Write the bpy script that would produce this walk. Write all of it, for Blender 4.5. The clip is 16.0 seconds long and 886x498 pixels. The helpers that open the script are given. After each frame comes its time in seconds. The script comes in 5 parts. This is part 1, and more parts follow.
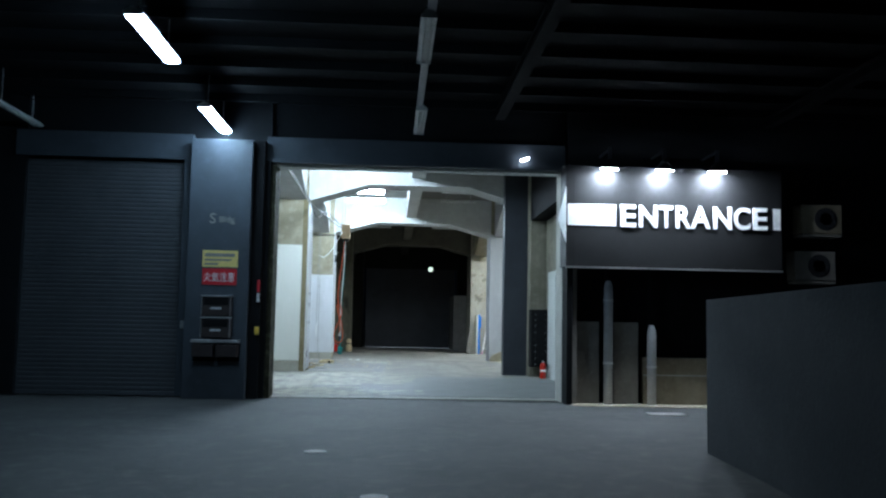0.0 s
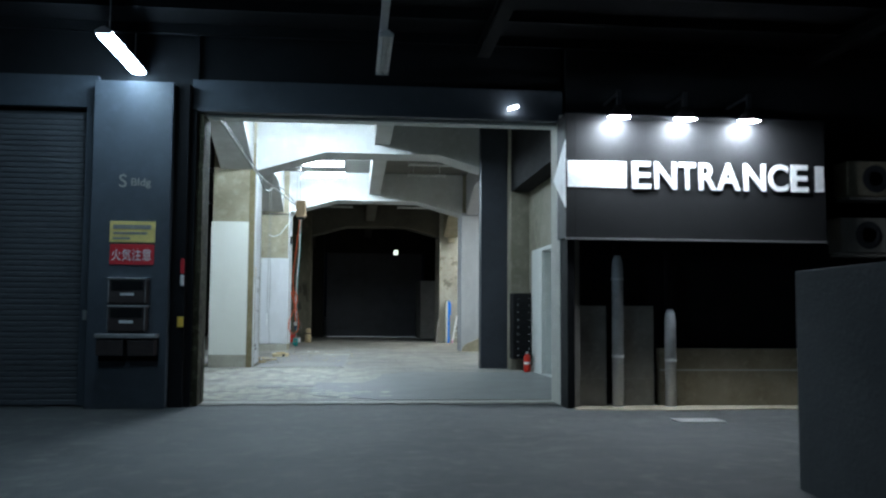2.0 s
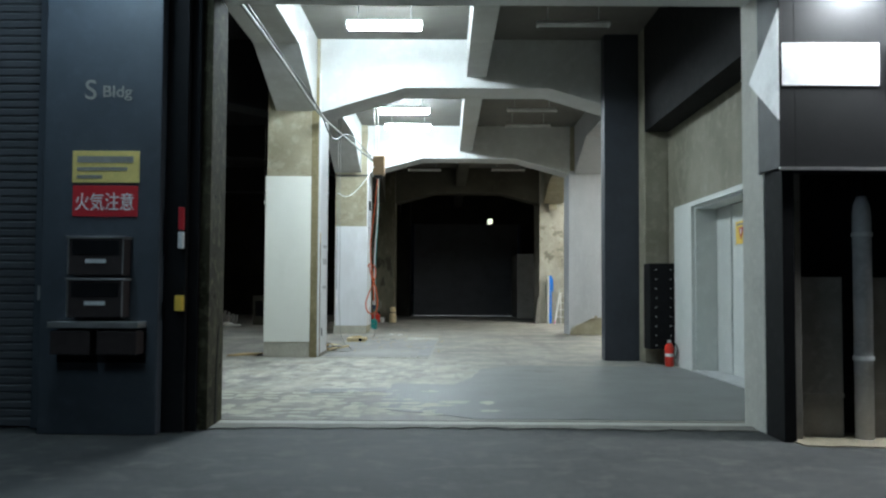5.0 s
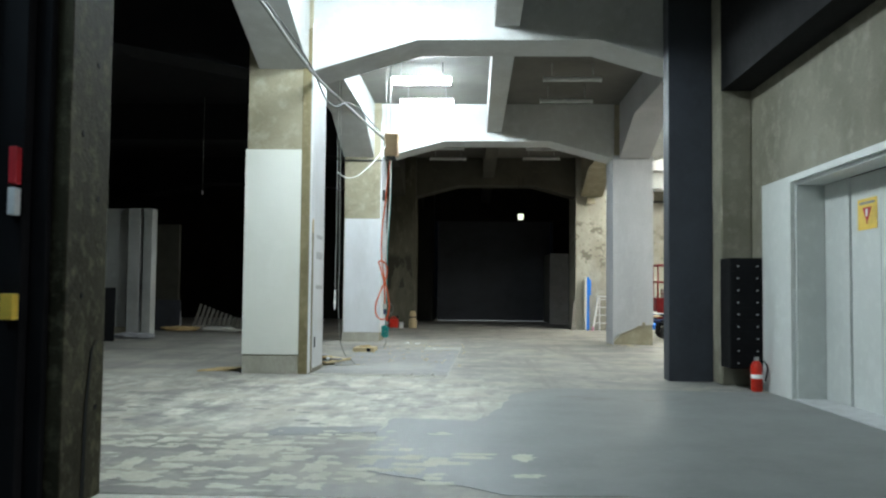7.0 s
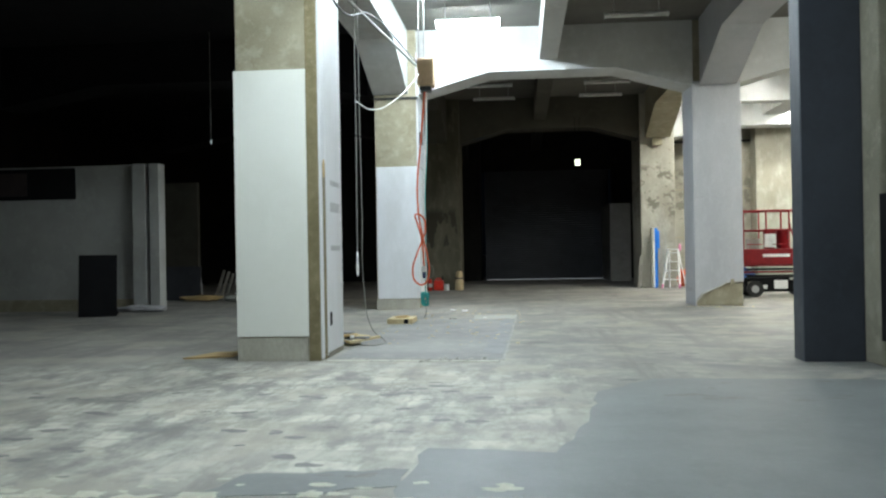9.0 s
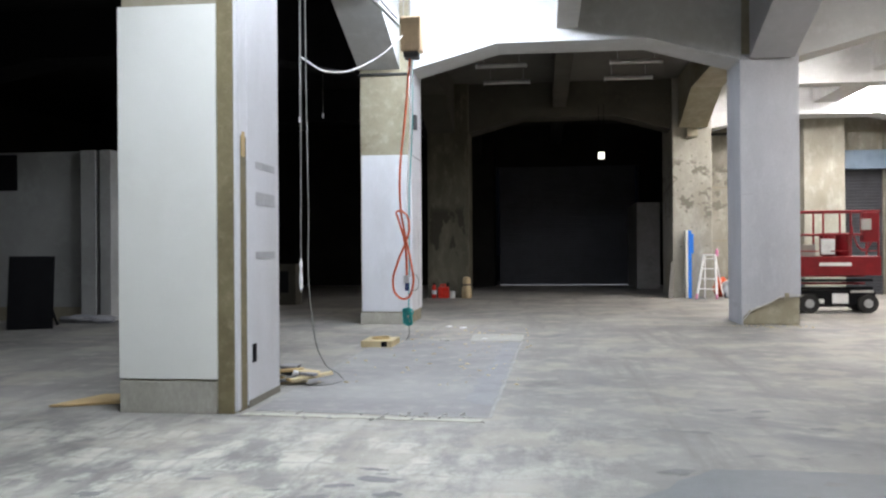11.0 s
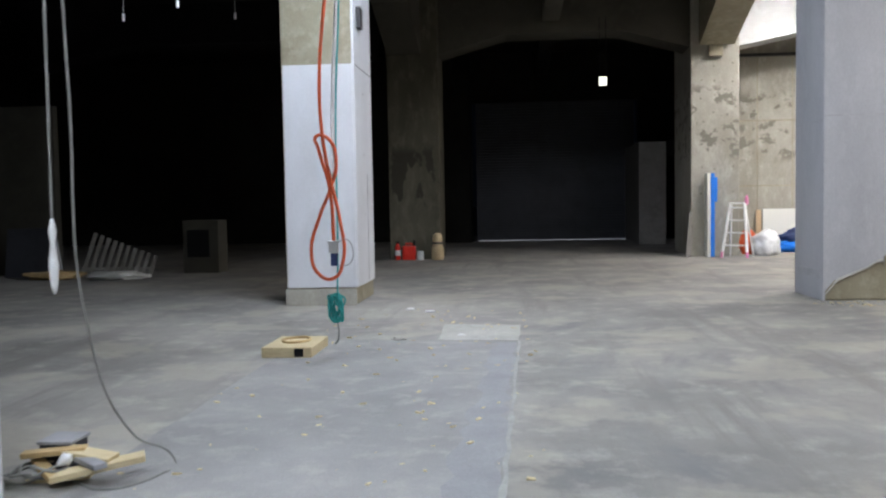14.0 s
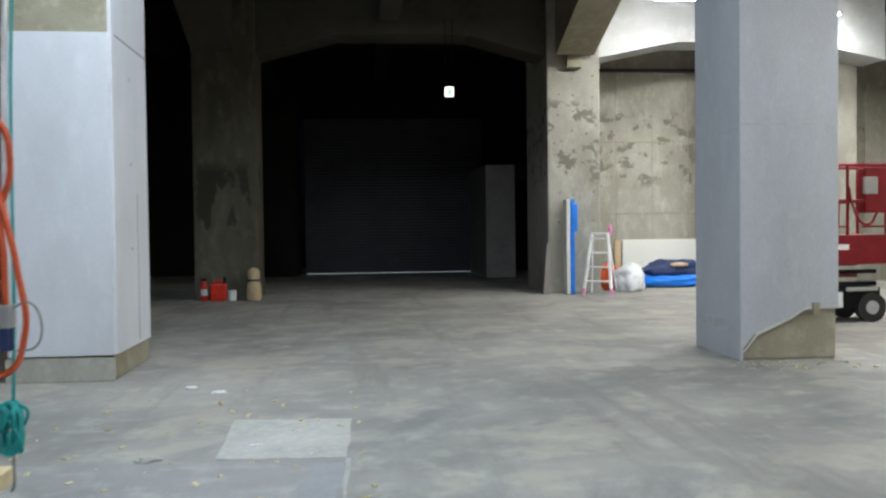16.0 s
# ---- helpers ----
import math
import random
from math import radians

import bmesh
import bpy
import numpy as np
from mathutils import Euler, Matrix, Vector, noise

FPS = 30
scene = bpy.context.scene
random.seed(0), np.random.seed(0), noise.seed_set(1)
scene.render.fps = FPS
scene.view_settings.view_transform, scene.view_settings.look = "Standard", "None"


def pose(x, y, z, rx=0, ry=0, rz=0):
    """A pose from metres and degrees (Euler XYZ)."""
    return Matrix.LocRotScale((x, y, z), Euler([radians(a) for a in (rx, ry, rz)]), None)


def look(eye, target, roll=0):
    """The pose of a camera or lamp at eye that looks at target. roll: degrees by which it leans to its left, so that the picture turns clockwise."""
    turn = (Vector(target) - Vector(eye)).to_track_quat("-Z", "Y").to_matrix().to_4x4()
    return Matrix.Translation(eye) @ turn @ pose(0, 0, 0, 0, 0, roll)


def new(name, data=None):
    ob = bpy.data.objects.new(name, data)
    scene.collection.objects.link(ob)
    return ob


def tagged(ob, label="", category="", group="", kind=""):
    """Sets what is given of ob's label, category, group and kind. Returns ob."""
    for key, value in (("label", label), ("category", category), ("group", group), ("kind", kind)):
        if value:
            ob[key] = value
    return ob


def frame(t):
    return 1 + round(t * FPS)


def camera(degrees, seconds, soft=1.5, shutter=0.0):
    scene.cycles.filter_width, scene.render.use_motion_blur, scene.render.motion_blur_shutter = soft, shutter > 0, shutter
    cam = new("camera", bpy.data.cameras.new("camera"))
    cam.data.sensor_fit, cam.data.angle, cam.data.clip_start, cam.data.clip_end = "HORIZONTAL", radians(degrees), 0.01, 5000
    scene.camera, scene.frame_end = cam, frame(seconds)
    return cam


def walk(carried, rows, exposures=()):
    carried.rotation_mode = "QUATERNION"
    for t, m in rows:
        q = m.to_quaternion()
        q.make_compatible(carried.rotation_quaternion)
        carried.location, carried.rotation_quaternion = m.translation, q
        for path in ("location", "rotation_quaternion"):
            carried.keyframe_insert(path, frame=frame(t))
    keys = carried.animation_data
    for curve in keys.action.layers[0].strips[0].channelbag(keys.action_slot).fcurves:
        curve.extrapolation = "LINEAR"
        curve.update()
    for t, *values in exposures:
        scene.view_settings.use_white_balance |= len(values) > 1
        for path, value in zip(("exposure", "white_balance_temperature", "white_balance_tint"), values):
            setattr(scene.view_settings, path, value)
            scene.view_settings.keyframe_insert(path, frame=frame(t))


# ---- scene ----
cam = camera(53.9, 16.0, soft=2.3, shutter=0.4)
PATH = [
    (0, (0.562, -0.189, 1.447), (0.676, 1.8, 1.622), 1.1),
    (0.5, (0.655, 0.685, 1.451), (0.826, 2.668, 1.649), 1.0),
    (1, (0.665, 1.434, 1.44), (0.908, 3.412, 1.607), 1.7),
    (1.5, (0.684, 2.314, 1.47), (0.952, 4.286, 1.668), 0.6),
    (2, (0.644, 3.116, 1.44), (0.841, 5.101, 1.587), 0.4),
    (2.5, (0.644, 3.973, 1.436), (0.804, 5.957, 1.629), -2.3),
    (3, (0.616, 4.819, 1.438), (0.758, 6.806, 1.618), -3.3),
    (3.5, (0.642, 5.669, 1.453), (0.733, 7.66, 1.62), -2.9),
    (4, (0.596, 6.38, 1.457), (0.648, 8.376, 1.57), -0.9),
    (6.5, (0.791, 10.811, 1.386), (0.738, 12.808, 1.473), 0.4),
    (7, (0.772, 11.665, 1.392), (0.699, 13.661, 1.492), 0.6),
    (7.5, (0.801, 12.501, 1.404), (0.699, 14.498, 1.438), -0.3),
    (8, (0.649, 13.394, 1.385), (0.435, 15.383, 1.395), 0.2),
    (8.5, (0.576, 14.304, 1.388), (0.399, 16.296, 1.392), -1.1),
    (11, (0.831, 18.542, 1.5), (0.597, 20.529, 1.503), -0.4),
    (11.5, (0.895, 19.414, 1.493), (0.633, 21.397, 1.468), -0.5),
    (12, (0.797, 20.302, 1.481), (0.468, 22.274, 1.423), 0.6),
    (12.5, (0.813, 21.122, 1.495), (0.422, 23.082, 1.414), -0.0),
    (13, (0.683, 22.086, 1.473), (0.427, 24.067, 1.382), 1.7),
    (13.5, (0.59, 22.903, 1.478), (0.339, 24.885, 1.379), -2.0),
    (14, (0.461, 23.721, 1.472), (0.284, 25.71, 1.363), -1.0),
    (14.5, (0.421, 24.602, 1.5), (0.239, 26.59, 1.386), -2.2),
    (15, (0.427, 25.435, 1.509), (0.414, 27.432, 1.408), -1.2),
    (15.5, (0.455, 26.287, 1.532), (0.577, 28.281, 1.441), -1.2),
    (16, (0.508, 27.147, 1.498), (0.707, 29.137, 1.446), -0.7),
]
EXPOSURES = [(0.0, 0.0, 5450, 3), (3.0, -0.18, 5900, 3), (4.0, -0.18, 6050, 4), (6.5, 0.12, 6250, 4), (8.5, 0.1, 6250, 4), (11.0, 0.14, 6220, 18), (13.5, 0.02, 6100, 18), (15.0, -0.05, 5980, 15), (16.0, -0.08, 5930, 11)]
walk(cam, [(t, look(eye, target, roll)) for t, eye, target, roll in PATH], EXPOSURES)


# ---- night sky ----
world = bpy.data.worlds.new("night_sky")
scene.world = world
world.use_nodes = True
world.node_tree.nodes["Background"].inputs[0].default_value = (0.25, 0.32, 0.5, 1)
world.node_tree.nodes["Background"].inputs[1].default_value = 0.003

TUBE_OUT, TUBE_IN, TUBE_BAY, SPOT, GATE = 66.0, 225.0, 205.0, 430.0, 40.0


# ---- materials ----
def surface(name, colour, second=None, third=None, scale=1.5, rough=0.8, metal=0.0, bump=0.15, grain=60.0, amount=0.5, stretch=(1, 1, 1), spec=0.4):
    """A surface with broad stains, mid blotches and a fine grain, in world metres."""
    m = bpy.data.materials.new(name)
    m.use_nodes = True
    nt = m.node_tree
    n, l = nt.nodes, nt.links
    b = n["Principled BSDF"]
    b.inputs["Metallic"].default_value = metal
    b.inputs["Specular IOR Level"].default_value = spec
    geo = n.new("ShaderNodeNewGeometry")
    mp = n.new("ShaderNodeMapping")
    mp.inputs["Scale"].default_value = stretch
    l.new(geo.outputs["Position"], mp.inputs["Vector"])
    second = second or tuple(c * 0.75 for c in colour)
    third = third or tuple(c * 1.15 for c in colour)

    def noise_tex(s, detail, roughness):
        t = n.new("ShaderNodeTexNoise")
        t.inputs["Scale"].default_value, t.inputs["Detail"].default_value, t.inputs["Roughness"].default_value = s, detail, roughness
        l.new(mp.outputs["Vector"], t.inputs["Vector"])
        return t

    def ramp(src, lo, hi):
        r = n.new("ShaderNodeMapRange")
        r.inputs["From Min"].default_value, r.inputs["From Max"].default_value = lo, hi
        l.new(src, r.inputs["Value"])
        return r.outputs[0]

    def mix(f, a, c):
        x = n.new("ShaderNodeMix")
        x.data_type = "RGBA"
        l.new(f, x.inputs["Factor"])
        for i, v in ((6, a), (7, c)):
            if isinstance(v, tuple):
                x.inputs[i].default_value = (*v, 1)
            else:
                l.new(v, x.inputs[i])
        return x.outputs[2]

    big, mid, fine = noise_tex(scale, 5, 0.6), noise_tex(scale * 5.3, 6, 0.65), noise_tex(grain, 3, 0.6)
    lo = 0.5 - 0.22 * amount
    c1 = mix(ramp(big.outputs[0], lo, 0.72), colour, second)
    c2 = mix(ramp(mid.outputs[0], 0.5, 0.8), c1, third)
    hsv = n.new("ShaderNodeHueSaturation")
    l.new(c2, hsv.inputs["Color"])
    v = n.new("ShaderNodeMapRange")
    v.inputs["To Min"].default_value, v.inputs["To Max"].default_value = 1 - 0.25 * amount, 1 + 0.25 * amount
    l.new(fine.outputs[0], v.inputs["Value"])
    l.new(v.outputs[0], hsv.inputs["Value"])
    l.new(hsv.outputs[0], b.inputs["Base Color"])
    rr = n.new("ShaderNodeMapRange")
    rr.inputs["To Min"].default_value, rr.inputs["To Max"].default_value = max(0.05, rough - 0.15), min(1, rough + 0.15)
    l.new(mid.outputs[0], rr.inputs["Value"])
    l.new(rr.outputs[0], b.inputs["Roughness"])
    if bump:
        bp = n.new("ShaderNodeBump")
        bp.inputs["Strength"].default_value, bp.inputs["Distance"].default_value = bump, 0.01
        l.new(fine.outputs[0], bp.inputs["Height"])
        l.new(bp.outputs[0], b.inputs["Normal"])
    return m


def glow(name, colour, strength):
    m = bpy.data.materials.new(name)
    m.use_nodes = True
    b = m.node_tree.nodes["Principled BSDF"]
    b.inputs["Base Color"].default_value = (0.8, 0.8, 0.8, 1)
    b.inputs["Emission Color"].default_value = (*colour, 1)
    b.inputs["Emission Strength"].default_value = strength
    return m


def plain(name, colour, rough=0.5, metal=0.0):
    return surface(name, colour, scale=3, rough=rough, metal=metal, bump=0.05, amount=0.25)


CONCRETE = surface("bare_concrete", (0.34, 0.31, 0.225), (0.21, 0.185, 0.12), (0.41, 0.38, 0.29), scale=0.9, grain=45, bump=0.3, amount=0.8)
CONCRETE_WALL = surface("board_marked_concrete", (0.38, 0.365, 0.31), (0.23, 0.215, 0.17), (0.46, 0.44, 0.38), scale=0.7, grain=35, bump=0.3, amount=0.9, stretch=(1, 1, 0.5))
# Water-stained concrete, its base colour also lowered for the dark aisle end.
DIM_STAINED_COLUMN = surface("dim_water_stained_concrete", (0.11, 0.103, 0.075), (0.05, 0.046, 0.032), (0.15, 0.14, 0.105), scale=1.1, grain=45, bump=0.3, amount=0.9, stretch=(1, 1, 0.4), spec=0.15)


def band_stained(name, base, stain, z0, z1, cover, stretch, seed):
    """The concrete of base with a band of grime patches between two heights."""
    m = base.copy()
    m.name = name
    nt = m.node_tree
    n, l = nt.nodes, nt.links
    b = n["Principled BSDF"]
    old = b.inputs["Base Color"].links[0].from_socket
    geo = n.new("ShaderNodeNewGeometry")
    sep = n.new("ShaderNodeSeparateXYZ")
    l.new(geo.outputs["Position"], sep.inputs[0])
    mp = n.new("ShaderNodeMapping")
    mp.inputs["Scale"].default_value, mp.inputs["Location"].default_value = stretch, (seed, 0, seed)
    l.new(geo.outputs["Position"], mp.inputs["Vector"])
    t = n.new("ShaderNodeTexNoise")
    t.inputs["Scale"].default_value, t.inputs["Detail"].default_value, t.inputs["Roughness"].default_value = 2.6, 8, 0.6
    l.new(mp.outputs[0], t.inputs["Vector"])
    f = None
    for src, lo, hi in ((t.outputs[0], cover, cover + 0.06), (sep.outputs["Z"], z0, z0 + 0.25), (sep.outputs["Z"], z1, z1 - 0.35)):
        e = n.new("ShaderNodeMapRange")
        e.interpolation_type = "SMOOTHSTEP"
        e.inputs["From Min"].default_value, e.inputs["From Max"].default_value = lo, hi
        l.new(src, e.inputs["Value"])
        if f is None:
            f = e.outputs[0]
        else:
            q = n.new("ShaderNodeMath")
            q.operation = "MULTIPLY"
            l.new(f, q.inputs[0])
            l.new(e.outputs[0], q.inputs[1])
            f = q.outputs[0]
    x = n.new("ShaderNodeMix")
    x.data_type = "RGBA"
    l.new(f, x.inputs["Factor"])
    l.new(old, x.inputs[6])
    x.inputs[7].default_value = (*stain, 1)
    l.new(x.outputs[2], b.inputs["Base Color"])
    return m


GRIMY_WALL = band_stained("grime_banded_concrete", CONCRETE_WALL, (0.17, 0.16, 0.13), 2.3, 4.4, 0.53, (1, 1, 1.2), 3)
GRIMY_COLUMN = band_stained("grime_banded_column", DIM_STAINED_COLUMN, (0.045, 0.041, 0.03), 1.2, 3.0, 0.5, (1.3, 1, 0.5), 7)
# Dimmed copy of the bare concrete, for parts the lamps barely reach.
CONCRETE_DIM = surface("dimmed_concrete", (0.062, 0.058, 0.044), (0.035, 0.032, 0.023), scale=0.9, grain=45, bump=0.3, amount=0.8)
LIFT_WALL = surface("stained_lift_wall_concrete", (0.25, 0.237, 0.185), (0.15, 0.14, 0.1), (0.32, 0.305, 0.25), scale=0.8, grain=40, bump=0.3, amount=1.0)
SOFFIT = surface("ceiling_concrete", (0.13, 0.124, 0.108), (0.085, 0.081, 0.07), scale=0.5, bump=0.15, amount=0.7)
# Near-black colour that keeps the unlit front dark at night.
FRONT_DARK = surface("unlit_black_front", (0.012, 0.013, 0.015), (0.008, 0.009, 0.01), scale=1.1, rough=0.8, bump=0.05, amount=0.4, spec=0.15)
# Concrete darkened in colour where hardly any lamplight reaches.
FAR_SHADE = surface("far_shade_concrete", (0.02, 0.0195, 0.017), (0.012, 0.0115, 0.01), scale=0.9, bump=0.2, amount=0.7, spec=0.1)
OLIVE = surface("old_glue_brown_concrete", (0.2, 0.17, 0.09), (0.14, 0.115, 0.06), (0.27, 0.23, 0.14), scale=2.5, bump=0.3, amount=0.9)
STAIN = surface("dark_stain", (0.215, 0.2, 0.16), (0.15, 0.14, 0.11), (0.27, 0.25, 0.2), scale=3, bump=0.2, amount=0.9)
BEAM_PAINT = surface("pale_beam_paint", (0.5, 0.51, 0.5), (0.42, 0.42, 0.405), scale=0.8, bump=0.1, amount=0.5)
GREY_PAINT = surface("blue_grey_paint", (0.41, 0.415, 0.43), (0.345, 0.35, 0.362), (0.44, 0.445, 0.46), scale=1.1, rough=0.7, bump=0.12, amount=0.55, stretch=(1, 1, 0.4))
WHITE_BOARD = surface("white_painted_board", (0.68, 0.68, 0.625), (0.64, 0.64, 0.58), (0.7, 0.7, 0.645), scale=0.8, rough=0.6, bump=0.03, amount=0.12)
WHITE_COOL = surface("cool_white_paint", (0.6, 0.605, 0.625), (0.51, 0.51, 0.515), (0.62, 0.625, 0.64), scale=0.9, rough=0.6, bump=0.06, amount=0.4, stretch=(1, 1, 0.45))
LIFT_PAINT = surface("pale_grey_enamel", (0.6, 0.62, 0.6), (0.55, 0.57, 0.55), scale=1.1, rough=0.45, bump=0.03, amount=0.25)
DARK_STEEL = surface("dark_blue_grey_enamel", (0.058, 0.068, 0.082), (0.042, 0.049, 0.06), scale=1.2, rough=0.45, bump=0.04, amount=0.4)
COLUMN_NAVY = surface("dark_navy_paint", (0.036, 0.041, 0.052), (0.026, 0.03, 0.038), scale=1.5, rough=0.55, bump=0.05, amount=0.5)
SHUTTER_DARK = surface("dark_shutter_metal", (0.05, 0.052, 0.06), (0.035, 0.036, 0.042), scale=1.5, rough=0.5, metal=0.2, bump=0.03, amount=0.4)
FRONT_SHUTTER = surface("painted_shutter_steel", (0.08, 0.084, 0.092), (0.06, 0.063, 0.07), scale=1.5, rough=0.5, bump=0.03, amount=0.4)
# Real black paint, also used to blacken shaded ceiling, beams and recess.
BLACK = surface("matt_black_paint_and_shade", (0.01, 0.01, 0.011), (0.006, 0.006, 0.007), scale=2, rough=0.8, bump=0.03, amount=0.4, spec=0.12)
SIGN_BLACK = surface("sign_black_panel", (0.011, 0.011, 0.012), (0.008, 0.008, 0.009), scale=1, rough=0.6, bump=0.02, amount=0.3, spec=0.25)
SIGN_WHITE = plain("sign_white_vinyl", (0.82, 0.82, 0.82), 0.5)
ASPHALT = surface("worn_asphalt", (0.056, 0.058, 0.058), (0.02, 0.021, 0.022), (0.115, 0.115, 0.108), scale=0.65, grain=70, rough=0.75, bump=0.6, amount=1.0)
WALL_DARK = surface("dark_block_wall", (0.03, 0.033, 0.038), (0.022, 0.025, 0.029), scale=1.2, grain=25, rough=0.85, bump=0.5, amount=0.8)
MORTAR = surface("stained_render", (0.36, 0.32, 0.24), (0.22, 0.19, 0.13), scale=1.6, bump=0.3, amount=0.9)
PANEL_GREY = surface("weathered_grey_sheet", (0.27, 0.255, 0.23), (0.19, 0.18, 0.16), scale=2, rough=0.6, bump=0.1, amount=0.6)
ZINC = surface("zinc_pipe", (0.5, 0.51, 0.52), (0.37, 0.375, 0.38), scale=4, rough=0.5, metal=0.0, bump=0.05, amount=0.5)
WHITE_METAL = plain("white_enamel", (0.7, 0.71, 0.7), 0.4)
TUBE_OFF = plain("unlit_tube_glass", (0.55, 0.56, 0.55), 0.3)
STEEL = plain("brushed_steel", (0.55, 0.55, 0.54), 0.35, 0.8)
ALUMINIUM = plain("aluminium", (0.85, 0.85, 0.84), 0.4, 0.0)
RED = surface("red_machine_paint", (0.23, 0.008, 0.014), (0.15, 0.006, 0.01), scale=3, rough=0.4, bump=0.03, amount=0.4)
EXT_RED = plain("extinguisher_red", (0.6, 0.03, 0.015), 0.3)
ORANGE = plain("orange_hose", (0.62, 0.1, 0.03), 0.45)
TEAL = plain("teal_cord", (0.03, 0.32, 0.3), 0.55)
BLUE = plain("blue_sheet", (0.02, 0.2, 0.75), 0.4)
NAVY = plain("navy_sheet", (0.025, 0.04, 0.11), 0.7)
PINK = plain("pink_tape", (0.75, 0.25, 0.45), 0.5)
CORD_GREY = plain("grey_cord", (0.24, 0.24, 0.22), 0.6)
CORD_WHITE = plain("white_cord", (0.75, 0.75, 0.73), 0.5)
CORD_BLACK = plain("black_cord", (0.03, 0.03, 0.03), 0.5)
TAN = surface("tan_casing", (0.55, 0.4, 0.24), (0.45, 0.32, 0.2), scale=3, rough=0.6, bump=0.05)
TIMBER = surface("pale_timber", (0.6, 0.5, 0.3), (0.5, 0.4, 0.22), scale=3, rough=0.75, bump=0.2, stretch=(1, 6, 6))
PLY = surface("plywood", (0.5, 0.36, 0.17), (0.4, 0.28, 0.13), scale=3, rough=0.75, bump=0.15)
STRAW = surface("beige_canvas", (0.5, 0.39, 0.23), (0.4, 0.3, 0.17), scale=6, rough=0.9, bump=0.4)
PLASTIC_BAG = plain("clear_plastic_bag", (0.7, 0.71, 0.72), 0.25)
RUBBER = plain("black_rubber", (0.02, 0.02, 0.02), 0.7)
YELLOW = plain("yellow_sign", (0.8, 0.55, 0.08), 0.5)
SIGN_CREAM = plain("yellow_notice", (0.75, 0.6, 0.2), 0.5)
SIGN_RED = plain("red_notice", (0.5, 0.02, 0.03), 0.5)
BOX_BROWN = surface("brown_mailbox_metal", (0.06, 0.047, 0.045), (0.04, 0.031, 0.03), scale=3, rough=0.45, metal=0.3, bump=0.04)
SCUFF = surface("grey_floor_scuff", (0.23, 0.225, 0.215), (0.17, 0.166, 0.158), scale=3, bump=0.15, amount=0.8)
MARK_GREY = plain("dark_grey_smear", (0.3, 0.3, 0.31), 0.8)
SMEAR = plain("glue_smear", (0.42, 0.42, 0.43), 0.8)
BLUE_GREY = plain("blue_grey_housing", (0.2, 0.27, 0.36), 0.5)
DOOR_RED = plain("dark_red_door", (0.42, 0.02, 0.07), 0.5)
PAINT_FLAKE = surface("worn_white_floor_paint", (0.53, 0.52, 0.435), (0.37, 0.36, 0.295), scale=4, rough=0.8, bump=0.2, amount=0.9)
COATING = surface("grey_floor_coating", (0.185, 0.192, 0.19), (0.145, 0.15, 0.148), (0.22, 0.226, 0.222), scale=1.4, rough=0.55, bump=0.06, amount=0.5)
PATCH = surface("cement_patch", (0.44, 0.43, 0.385), (0.31, 0.305, 0.28), scale=2.5, rough=0.85, bump=0.2, amount=0.9)
PALE_SLAB = surface("pale_cement_patch", (0.52, 0.51, 0.46), (0.42, 0.41, 0.37), scale=2, rough=0.85, bump=0.2, amount=0.8)
# White board lowered to grey so the side bay's shade sits in its colour.
DIM_BOARD = surface("dimmed_white_board", (0.36, 0.36, 0.34), (0.28, 0.28, 0.26), scale=0.7, rough=0.8, bump=0.05, amount=0.6)
LIT = glow("lit_tube", (0.86, 0.95, 1.0), TUBE_IN)
LIT_BAY = glow("lit_bay_tube", (1.0, 0.97, 0.88), TUBE_BAY)
LIT_OUT = glow("lit_canopy_tube", (0.66, 0.85, 1.0), TUBE_OUT)
LIT_GATE = glow("lit_gate_lamp", (0.95, 0.97, 1.0), GATE)
LIT_SPOT = glow("lit_spot_face", (0.95, 0.97, 1.0), SPOT)
EXIT_WHITE = glow("exit_sign_face", (1.0, 1.0, 0.75), 2.2)
EXIT_GREEN = glow("exit_sign_green", (0.1, 0.8, 0.3), 1.0)
DAY_GAP = glow("light_under_shutter", (0.9, 0.95, 1.0), 0.2)


